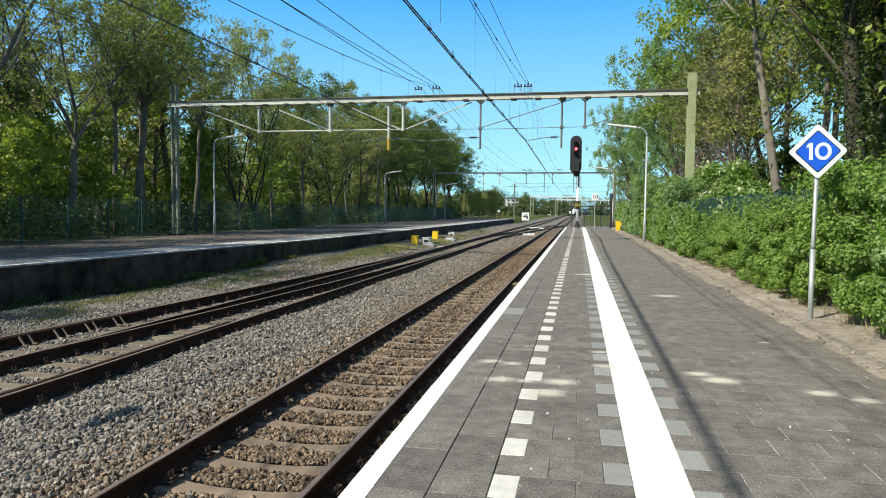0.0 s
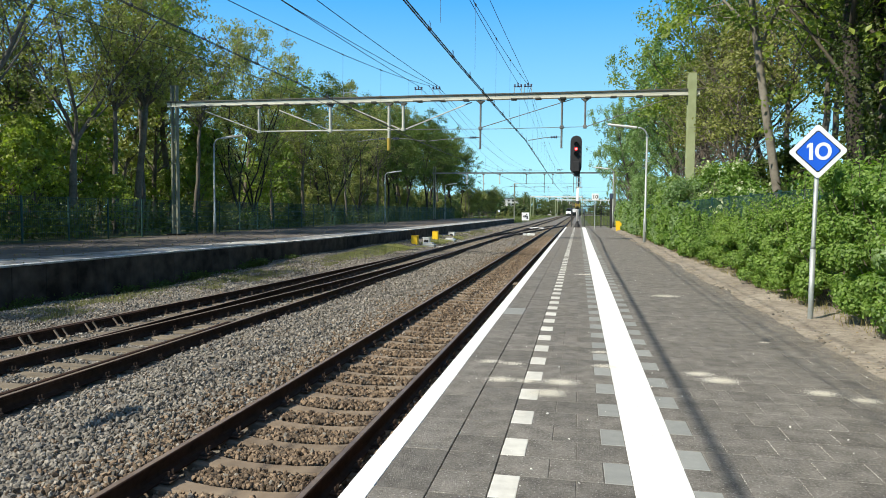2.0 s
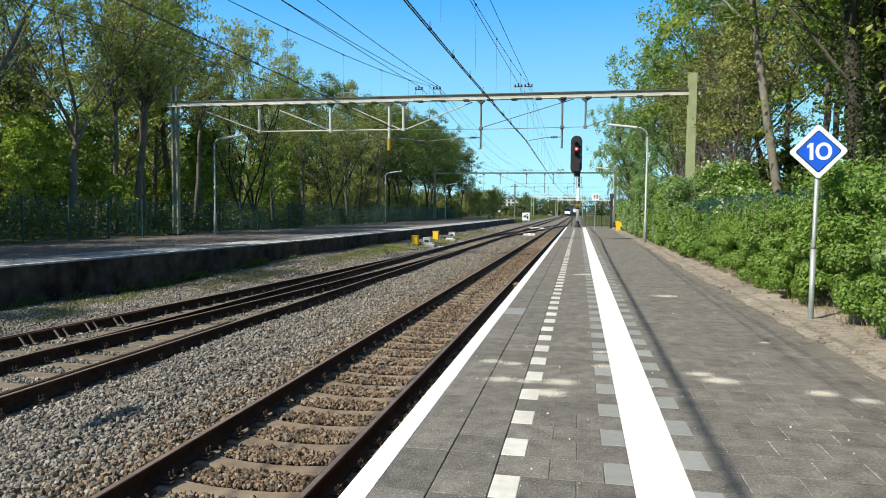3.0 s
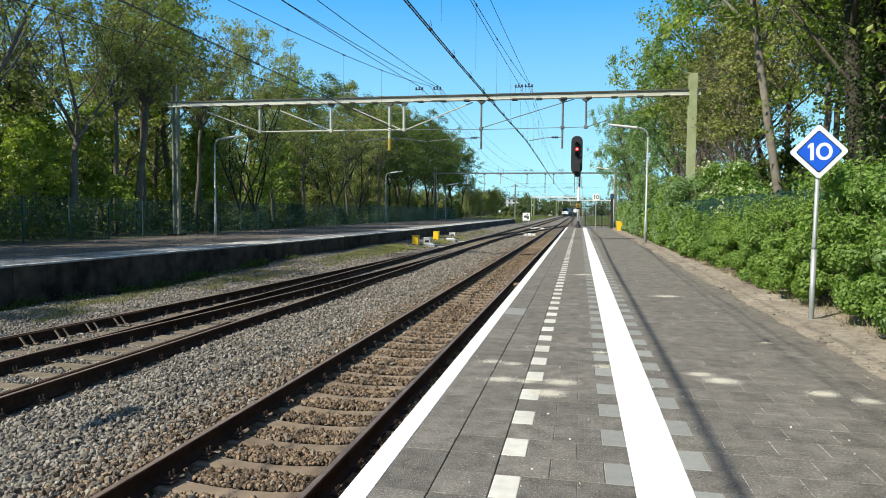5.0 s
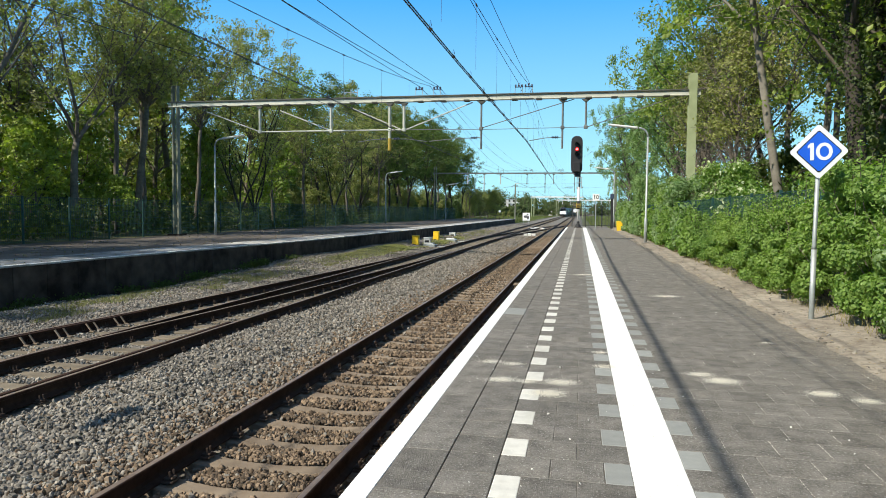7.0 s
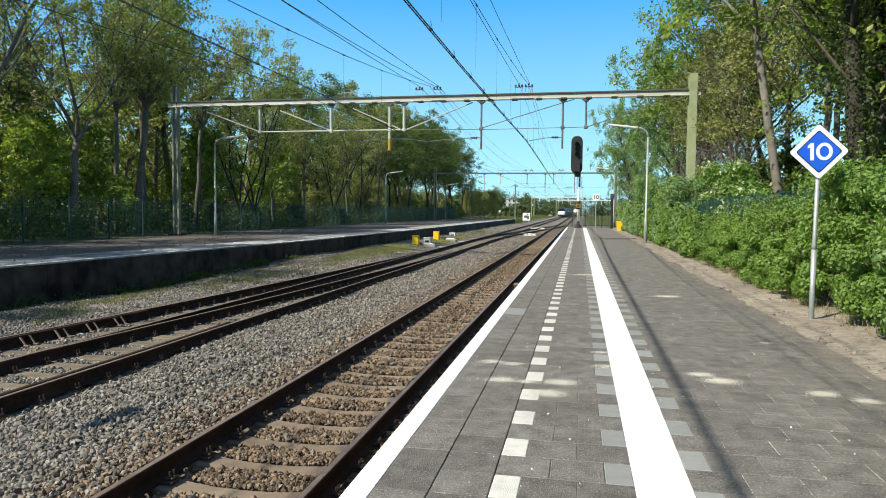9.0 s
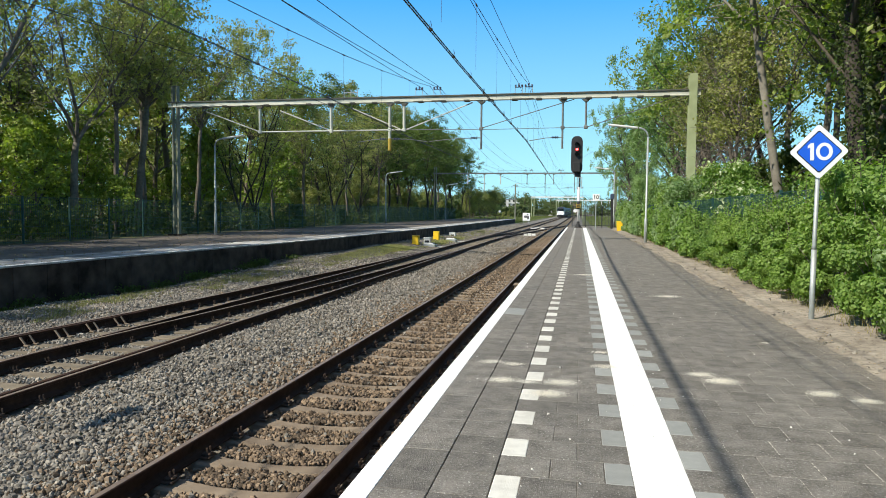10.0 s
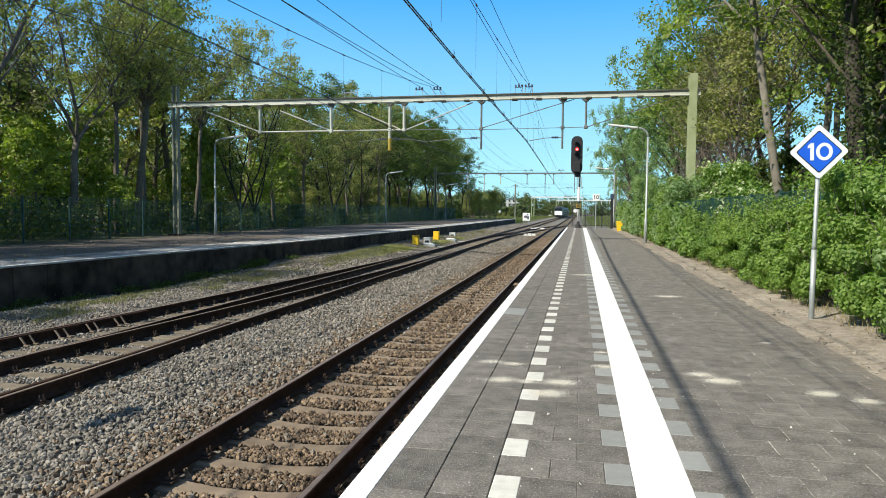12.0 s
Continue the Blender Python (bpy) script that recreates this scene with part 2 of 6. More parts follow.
# ---- mesh helpers ----
class Shape:
    """Collects vertices and faces of one mesh."""

    def __init__(self):
        self.v, self.f = [], []

    def add(self, verts, faces):
        k = len(self.v)
        self.v += [tuple(p) for p in verts]
        self.f += [tuple(i + k for i in q) for q in faces]
        return self

    def box(self, lo, hi, bev=0.0, m=None):
        (a, b, c), (d, e, g) = lo, hi
        if bev <= 0:
            vs = [(x, y, z) for x in (a, d) for y in (b, e) for z in (c, g)]
            fs = [(0, 1, 3, 2), (4, 6, 7, 5), (0, 4, 5, 1), (2, 3, 7, 6), (0, 2, 6, 4), (1, 5, 7, 3)]
        else:
            vs, fs = [], []
            index = {}
            for sx in (0, 1):
                for sy in (0, 1):
                    for sz in (0, 1):
                        p = ((a, d)[sx], (b, e)[sy], (c, g)[sz])
                        q = ((a + bev, d - bev)[sx], (b + bev, e - bev)[sy], (c + bev, g - bev)[sz])
                        for ax in range(3):
                            index[sx, sy, sz, ax] = len(vs)
                            vs.append(tuple(p[i] if i == ax else q[i] for i in range(3)))
            for ax in range(3):
                o, w = [i for i in range(3) if i != ax]
                for s in (0, 1):
                    ring = []
                    for u, t in ((0, 0), (1, 0), (1, 1), (0, 1)):
                        key = [0, 0, 0]
                        key[ax], key[o], key[w] = s, u, t
                        ring.append(index[(*key, ax)])
                    fs.append(tuple(ring))
                for u in (0, 1):
                    for t in (0, 1):
                        key = [0, 0, 0]
                        key[o], key[w] = u, t
                        k0, k1 = key[:], key[:]
                        k0[ax], k1[ax] = 0, 1
                        fs.append((index[(*k0, o)], index[(*k1, o)], index[(*k1, w)], index[(*k0, w)]))
            for sx in (0, 1):
                for sy in (0, 1):
                    for sz in (0, 1):
                        fs.append(tuple(index[sx, sy, sz, i] for i in range(3)))
        if m is not None:
            vs = [m @ Vector(p) for p in vs]
        return self.add(vs, fs)

    def tube(self, path, radii, n=8, caps=True):
        path = [Vector(p) for p in path]
        if not hasattr(radii, "__len__"):
            radii = [radii] * len(path)
        vs, fs = [], []
        side = None
        for i, p in enumerate(path):
            way = (path[min(i + 1, len(path) - 1)] - path[max(i - 1, 0)]).normalized()
            if side is None:
                side = way.orthogonal().normalized()
            side = (side - way * side.dot(way)).normalized()
            up = way.cross(side)
            for k in range(n):
                a = 2 * math.pi * k / n
                vs.append(p + (side * math.cos(a) + up * math.sin(a)) * radii[i])
        for i in range(len(path) - 1):
            for k in range(n):
                fs.append((i * n + k, i * n + (k + 1) % n, (i + 1) * n + (k + 1) % n, (i + 1) * n + k))
        if caps:
            fs.append(tuple(range(n - 1, -1, -1)))
            fs.append(tuple(range((len(path) - 1) * n, len(path) * n)))
        return self.add(vs, fs)

    def prism(self, poly, lo, hi, axis="y"):
        """A flat outline drawn out between lo and hi along an axis."""
        put = {"y": lambda p, t: (p[0], t, p[1]), "x": lambda p, t: (t, p[0], p[1]), "z": lambda p, t: (p[0], p[1], t)}[axis]
        n = len(poly)
        vs = [put(p, lo) for p in poly] + [put(p, hi) for p in poly]
        fs = [(i, (i + 1) % n, n + (i + 1) % n, n + i) for i in range(n)]
        return self.add(vs, fs + [tuple(range(n - 1, -1, -1)), tuple(range(n, 2 * n))])

    def sweep(self, profile, path, caps=True):
        """A profile (sideways, up) carried along a path."""
        path = [Vector(p) for p in path]
        n = len(profile)
        vs, fs = [], []
        for i, p in enumerate(path):
            way = path[min(i + 1, len(path) - 1)] - path[max(i - 1, 0)]
            right = Vector((way.y, -way.x, 0)).normalized()
            vs += [p + right * a + Vector((0, 0, b)) for a, b in profile]
        for i in range(len(path) - 1):
            for k in range(n):
                fs.append((i * n + k, i * n + (k + 1) % n, (i + 1) * n + (k + 1) % n, (i + 1) * n + k))
        if caps:
            fs += [tuple(range(n - 1, -1, -1)), tuple(range((len(path) - 1) * n, len(path) * n))]
        return self.add(vs, fs)

    def mesh(self, name, material, smooth=False):
        me = bpy.data.meshes.new(name)
        me.from_pydata([tuple(p) for p in self.v], [], self.f)
        bm = bmesh.new()
        bm.from_mesh(me)
        bmesh.ops.recalc_face_normals(bm, faces=bm.faces)
        bm.to_mesh(me)
        bm.free()
        me.materials.append(material)
        if smooth:
            me.polygons.foreach_set("use_smooth", [True] * len(me.polygons))
        return me


def part(name, shape, material, parent, label="", smooth=False):
    ob = new(name, shape.mesh(name, material, smooth))
    ob.parent = parent
    if label:
        tagged(ob, label)
    return ob


def thing(name, at, label, category, group="", kind="", turn=0.0):
    ob = new(name)
    ob.matrix_basis = pose(*at, 0, 0, turn)
    return tagged(ob, label, category, group, kind)


def solid(name, shape, material, label, category, kind="", smooth=False, group=""):
    return tagged(new(name, shape.mesh(name, material, smooth)), label, category, group, kind)


def raw(name, verts, faces_n, corner, material):
    """A mesh from arrays: faces all of faces_n corners."""
    me = bpy.data.meshes.new(name)
    count = len(corner) // faces_n
    me.vertices.add(len(verts))
    me.vertices.foreach_set("co", np.ascontiguousarray(verts, dtype=np.float32).ravel())
    me.loops.add(len(corner))
    me.loops.foreach_set("vertex_index", np.ascontiguousarray(corner, dtype=np.int32))
    me.polygons.add(count)
    me.polygons.foreach_set("loop_start", np.arange(0, count * faces_n, faces_n, dtype=np.int32))
    me.update(calc_edges=True)
    me.shade_flat()
    me.materials.append(material)
    return me


for dull in ("wall_dark", "rail", "clip"):
    M[dull].node_tree.nodes["Principled BSDF"].inputs["Specular IOR Level"].default_value = 0.12


def leaf_mesh(name, centres, size, material, rng, droop=0.3, long=1.5, out=None):
    """Many small leaves, each two bent triangles, at the centres given."""
    n = len(centres)
    a = rng.normal(size=(n, 3))
    a[:, 2] -= droop
    a /= np.linalg.norm(a, axis=1)[:, None]
    b = np.cross(a, rng.normal(size=(n, 3)))
    b /= np.linalg.norm(b, axis=1)[:, None]
    c = np.cross(a, b)
    if out is not None:
        # leaves turn their faces outward and up, as they do on the tree
        c = out * 1.1 + rng.normal(0, 0.55, (n, 3)) + np.array([0, 0, 0.35])
        c /= np.linalg.norm(c, axis=1)[:, None]
        a -= c * (a * c).sum(1)[:, None]
        a /= np.linalg.norm(a, axis=1)[:, None]
        b = np.cross(c, a)
    s = (size * rng.uniform(0.6, 1.35, n))[:, None]
    verts = np.stack([centres - a * s * long * 0.5, centres + b * s * 0.5 + c * s * 0.12, centres + a * s * long * 0.5, centres - b * s * 0.5 + c * s * 0.12], 1)
    k = np.arange(n)[:, None] * 4
    corner = np.concatenate([k, k + 1, k + 2, k, k + 2, k + 3], 1).ravel()
    return raw(name, verts.reshape(-1, 3), 3, corner, material)


# ---- ground, ballast bed, platforms ----
RAIL = -0.765
NEAR, FAR = -2.782, -7.2


def bend(y):
    """How far the line has turned to the right at y."""
    return 0.0 if y < 300 else (y - 300) ** 2 / 3000


def left_edge(y):
    return float(np.interp(y, [-20, 5, 14, 18, 23, 30, 45, 126], [-14.6, -13.75, -13.35, -13.05, -12.62, -12.15, -11.9, -11.5]))


def bed_rise(off, y):
    """The ballast lies deep against the near part of the old platform and is heaped against it farther on."""
    far = np.clip((y - 19.0) / 8.0, 0, 1) * (y < 124)
    return 0.27 * far * np.clip(1.15 - off / 2.6, 0, 1) - 0.12 * (1 - far) * np.clip(1 - off / 1.3, 0, 1)


def ground_sheet():
    xs = [-3000, -600, -150, -60, -40, -30, -24, -21.3, -20.9, -14.5, -13, -9, -5, -1.2, 2.4, 2.75, 3.4, 5, 9, 16, 40, 120, 600, 3000]
    ys = [-3000, -400, -60, -20, -8, 0, 6, 12, 18, 24, 30, 40, 50, 60, 63, 66, 75, 90, 108, 129, 140, 180, 230, 290, 360, 430, 600, 1000, 2000, 4500]
    s = Shape()
    for y in ys:
        for x in xs:
            z = -1.2
            if x <= -20.9 and y < 130:
                z = -0.06
            elif x < -20.9:
                z = -0.9
            if x >= 2.7 and y < 63:
                z = -0.05
            elif x > 2.7:
                z = -0.85
            if x < -23 or x > 6:
                z += 0.12 * math.sin(x * 1.7 + y)
            s.v.append((x + (bend(y) if abs(x) < 20 else 0), y, z))
    n = len(xs)
    for j in range(len(ys) - 1):
        for i in range(n - 1):
            s.f.append((j * n + i, j * n + i + 1, (j + 1) * n + i + 1, (j + 1) * n + i))
    solid("ground", s, M["soil"], "grassy brown earth under trees and beside the line", "ground", "structure")


def ballast_bed():
    s = Shape()
    rng = np.random.default_rng(3)
    ys = list(np.arange(-6, 40, 0.5)) + list(np.arange(40, 130, 3.0)) + list(np.arange(130, 620, 15.0))
    us = np.linspace(0, 1, 26)
    for y in ys:
        x0, x1 = (left_edge(y) + 0.02 if y < 124 else -11.6), (-1.16 if y < 70 else 0.6)
        for u in us:
            x = x0 + (x1 - x0) * u
            z = -0.985 + 0.035 * noise.noise((x * 0.9, y * 0.9, 0)) - (0.12 if u > 0.985 else 0)
            z -= 0.06 * max(0.0, min(1.0, 3.2 - abs(x - NEAR) / 0.5))
            z += float(bed_rise(x - x0, y))
            s.v.append((x + bend(y), y, z))
    n = len(us)
    for j in range(len(ys) - 1):
        for i in range(n - 1):
            s.f.append((j * n + i, j * n + i + 1, (j + 1) * n + i + 1, (j + 1) * n + i))
    solid("ballast_bed", s, M["bed"], "bed of crushed grey ballast under the tracks", "ballast", "structure", smooth=True)


def right_platform():
    base = thing("platform", (0, 0, 0), "concrete platform with dark pavers and white lines", "platform", kind="structure")
    s = Shape().box((-1.0, -8, -1.3), (2.6, 69, -0.066))
    for a, b in ((-1.0, -0.727), (-0.716, -0.426), (-0.418, 2.6)):
        s.box((a, -8, -0.07), (b, 69, -0.0035))
    part("body", s, M["joint"], base)
    s = Shape().box((-1.06, -8, -1.3), (-1.0, 69, -0.1))
    part("face_wall", s, M["wall_dark"], base, "dark mottled concrete platform face")
    # kerb between paving and verge
    s = Shape().box((2.602, -8, -1.0), (2.72, 62, -0.001), 0.004)
    part("kerb", s, M["paver_far"], base)
    return base


def verge():
    s = Shape()
    ys = np.arange(-6, 62.1, 0.35)
    xs = [2.66, 2.78, 2.95, 3.15, 3.35, 3.6, 4.0]
    for y in ys:
        for i, x in enumerate(xs):
            z = 0.002 + 0.02 * i ** 0.8 + 0.03 * noise.noise((x * 3, y * 2.2, 4)) * (i > 0)
            if i == 0:
                x, z = 2.6 + 0.16 * noise.noise((y * 0.5, 0, 7)) + 0.09 * noise.noise((y * 2.3, 0, 3)), 0.0012
            s.v.append((x, y, z))
    n = len(xs)
    for j in range(len(ys) - 1):
        for i in range(n - 1):
            s.f.append((j * n + i, j * n + i + 1, (j + 1) * n + i + 1, (j + 1) * n + i))
    solid("verge", s, M["sand"], "strip of dry sandy earth at the foot of the shrubs", "verge", "structure", smooth=True)


def left_platform():
    base = thing("platform_far", (0, 0, 0), "old shaded platform with a dark concrete face", "platform", kind="structure")
    ys = [-12] + list(np.arange(-8, 124.1, 4.0))
    s = Shape()
    for y in ys:
        e = left_edge(y)
        s.v += [(-21.0, y, -0.02), (e - 1.8, y, -0.015)]
    for i in range(len(ys) - 1):
        s.f.append((2 * i, 2 * i + 1, 2 * i + 3, 2 * i + 2))
    part("paving", s, M["asphalt"], base, "worn brownish platform paving with leaf litter, darkened for shade")
    s = Shape().sweep([(-1.85, -0.045), (0.01, -0.045), (0.016, -0.02), (0.008, 0.0), (-1.85, 0.0)], [(left_edge(y), y, 0) for y in ys])
    part("coping", s, M["asphalt_edge"], base, "worn pale concrete edge slabs with painted sun patches")
    s = Shape().sweep([(-0.13, 0.0), (-0.01, 0.0), (-0.01, 0.004), (-0.13, 0.004)], [(left_edge(y), y, 0) for y in ys])
    part("edge_line", s, M["white"], base, "white painted edge line")
    # face panels with open joints
    me = None
    y = -8.0
    while y < 124:
        a, b = Vector((left_edge(y), y, 0)), Vector((left_edge(y + 1.0), y + 1.0, 0))
        if me is None:
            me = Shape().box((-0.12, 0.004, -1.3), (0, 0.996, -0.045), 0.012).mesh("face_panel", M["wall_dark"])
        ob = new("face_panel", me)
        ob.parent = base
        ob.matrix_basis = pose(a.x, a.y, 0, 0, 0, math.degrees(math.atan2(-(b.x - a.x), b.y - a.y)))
        y += 1.0
    s = Shape()
    for i in range(len(ys) - 1):
        y0, y1 = ys[i], ys[i + 1]
        k = len(s.v)
        s.v += [(left_edge(y0) - 0.09, y0, -1.3), (left_edge(y0) - 0.09, y0, -0.1), (left_edge(y1) - 0.09, y1, -0.1), (left_edge(y1) - 0.09, y1, -1.3)]
        s.f.append((k, k + 1, k + 2, k + 3))
    part("backing", s, M["joint"], base)
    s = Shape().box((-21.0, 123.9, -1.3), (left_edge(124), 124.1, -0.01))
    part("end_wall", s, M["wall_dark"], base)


ground_sheet()
ballast_bed()
platform = right_platform()
verge()
left_platform()

# ---- tracks ----
HALF = 0.7175
PROFILE = [(-0.072, -0.178), (0.072, -0.178), (0.072, -0.164), (0.022, -0.14), (0.009, -0.115), (0.009, -0.045), (0.034, -0.034), (0.036, -0.006), (0.028, 0.0),
           (-0.028, 0.0), (-0.036, -0.006), (-0.034, -0.034), (-0.009, -0.045), (-0.009, -0.115), (-0.022, -0.14), (-0.072, -0.164)]


def branch(y):
    """Middle of the track that leaves to the left behind the far track's points."""
    if y > 46:
        return FAR
    if y > 11:
        return FAR - 0.0011 * (46 - y) ** 2
    return FAR - 0.0011 * 35 ** 2 - 0.077 * (11 - y)


def crossover(y):
    d = NEAR - FAR
    k = 0.085
    if y < 50:
        return FAR
    if y < 67:
        return FAR + 0.0025 * (y - 50) ** 2
    if y < 102:
        return FAR + 0.7225 + k * (y - 67)
    top = FAR + 0.7225 + k * 35
    if y < 119:
        t = (y - 102) / 17
        return top + (NEAR - top) * (2 * t - t * t)
    return NEAR


def ys_of(y0, y1):
    return [y0 + (y1 - y0) * i / max(2, int((y1 - y0) / 2)) for i in range(max(2, int((y1 - y0) / 2)) + 1)]


def rail_path(middle, side, y0, y1, drop=0.0):
    out = []
    for y in ys_of(y0, y1):
        w = (middle(y + 0.5) - middle(y - 0.5))
        out.append((middle(y) + side * (HALF + 0.036) + bend(y), y - side * (HALF + 0.036) * w, RAIL - drop))
    return out


def sleeper_shape(half, dished):
    s = Shape()
    ts = [-1, -0.82, -0.72, -0.62, -0.5, -0.36, -0.2, 0, 0.2, 0.36, 0.5, 0.62, 0.72, 0.82, 1]
    n = 6
    for t in ts:
        k = max(0.0, 1 - (abs(t) / 0.6) ** 2.2) if dished else 0.0
        top, w = -0.055 * k, 0.145 - 0.045 * k
        for a, b in ((-w, -0.2), (w, -0.2), (w * 0.94, top - 0.02), (w * 0.8, top), (-w * 0.8, top), (-w * 0.94, top - 0.02)):
            s.v.append((t * half, a, b))
    for i in range(len(ts) - 1):
        for k in range(n):
            s.f.append((i * n + k, i * n + (k + 1) % n, (i + 1) * n + (k + 1) % n, (i + 1) * n + k))
    s.f += [tuple(range(n - 1, -1, -1)), tuple(range((len(ts) - 1) * n, len(ts) * n))]
    return s


def clip_shape():
    """Baseplate with spring clips and bolt heads on both sides of a rail."""
    s = Shape().box((-0.17, -0.075, 0.0), (0.17, 0.075, 0.018), 0.004)
    for a in (-1, 1):
        s.box((a * 0.115 - 0.045, -0.04, 0.018), (a * 0.115 + 0.045, 0.04, 0.045), 0.008)
        for b in (-0.03, 0.03):
            s.tube([(a * 0.125, b, 0.02), (a * 0.125, b, 0.095)], 0.01, 5)
    return s


SLEEPER = sleeper_shape(1.26, True).mesh("sleeper", M["sleeper"])
LONG_SLEEPER = sleeper_shape(2.2, False).mesh("sleeper", M["timber"])
SHORT_SLEEPER = sleeper_shape(1.3, False).mesh("sleeper", M["timber"])
CLIP = clip_shape().mesh("rail_clip", M["clip"])


def rail(track, path, name="rail"):
    ob = part(name, Shape().sweep(PROFILE, path), M["rail"], track)
    near = [p for p in path if p[1] < 130]
    if len(near) > 1 and name == "rail":
        part("worn_head", Shape().sweep([(-0.026, 0.0), (0.026, 0.0), (0.024, 0.0018), (-0.024, 0.0018)], near), M["rail_top"], ob, "worn running surface, lightened as if sunlit")
    return ob


def put(name, me, parent, m):
    ob = new(name, me)
    ob.parent, ob.matrix_basis = parent, m
    return ob


def tracks():
    near = thing("railway_track", (0, 0, 0), "rusty rails on dished concrete sleepers", "railway track", "tracks", "structure")
    far = thing("railway_track", (0, 0, 0), "rusty turnout rails on long flat sleepers", "railway track", "tracks", "structure")
    link = thing("railway_track", (0, 0, 0), "crossover rails between the two lines", "railway track", "tracks", "structure")
    for side in (-1, 1):
        rail(near, rail_path(lambda y: NEAR, side, -6, 620))
        rail(far, rail_path(lambda y: FAR, side, -6, 620))
        rail(far, rail_path(branch, side, -6, 44, 0.004))
        rail(link, rail_path(crossover, side, 53, 117, 0.006))
    # check rails beside the running rails, opposite the crossing
    rail(far, [(FAR + HALF - 0.075, y, RAIL) for y in ys_of(2.0, 11.2)] + [(FAR + HALF - 0.1, 12.0, RAIL)], "check_rail")
    rail(far, [(branch(y) - HALF + 0.075, y, RAIL - 0.004) for y in ys_of(2.0, 13.0)], "check_rail")
    for i in range(-12, 110):
        y = 1.0 + 0.6 * i
        put("sleeper", SLEEPER, near, pose(NEAR, y, RAIL - 0.182))
        if y < 24:
            for side in (-1, 1):
                put("rail_clip", CLIP, near, pose(NEAR + side * (HALF + 0.036), y, RAIL - 0.182))
    for i in range(-16, 100):
        y = 4.0 + 0.6 * i
        if y < 44:
            a, b = branch(y) - HALF - 0.3, FAR + HALF + 0.22
            put("sleeper", LONG_SLEEPER, far, pose((a + b) / 2, y, RAIL - 0.186) @ Matrix.Diagonal(((b - a) / 4.4, 1, 1, 1)))
        else:
            put("sleeper", SHORT_SLEEPER, far, pose(FAR, y, RAIL - 0.186))
        if y < 24:
            for middle in (lambda t: FAR, branch):
                for side in (-1, 1):
                    put("rail_clip", CLIP, far, pose(middle(y) + side * (HALF + 0.036), y, RAIL - 0.184))
    # braces of the check rail
    tilt = Matrix.Translation((0.02, 0, -0.02)) @ Matrix.Rotation(radians(50), 4, "Y")
    brace = Shape().box((0.0, -0.017, -0.012), (0.2, 0.017, 0.012), 0.004, tilt).box((0.1, -0.03, -0.172), (0.2, 0.03, -0.15), 0.004).mesh("rail_brace", M["sleeper"])
    for i in range(8):
        y = 12.05 - 0.72 * i
        for d in (-0.1, 0.1):
            put("rail_brace", brace, far, pose(branch(y) - HALF + 0.1, y + d, RAIL - 0.004))
    s = Shape()
    for i in range(420):
        y = 66.4 + 0.6 * i
        for middle in (NEAR, FAR):
            s.box((middle - 1.28 + bend(y), y - 0.13, RAIL - 0.3), (middle + 1.28 + bend(y), y + 0.13, RAIL - 0.17))
    tagged(part("far_sleepers", s, M["timber"], near), kind="stuff")


tracks()


# ---- overhead line ----
def insulator(s, at, r=0.075, n=3, step=0.07):
    x, y, z = at
    for i in range(n):
        z0 = z + i * step
        s.tube([(x, y, z0), (x, y, z0 + step * 0.3), (x, y, z0 + step * 0.6), (x, y, z0 + step)], [r * 0.5, r, r * 0.9, r * 0.45], 10)


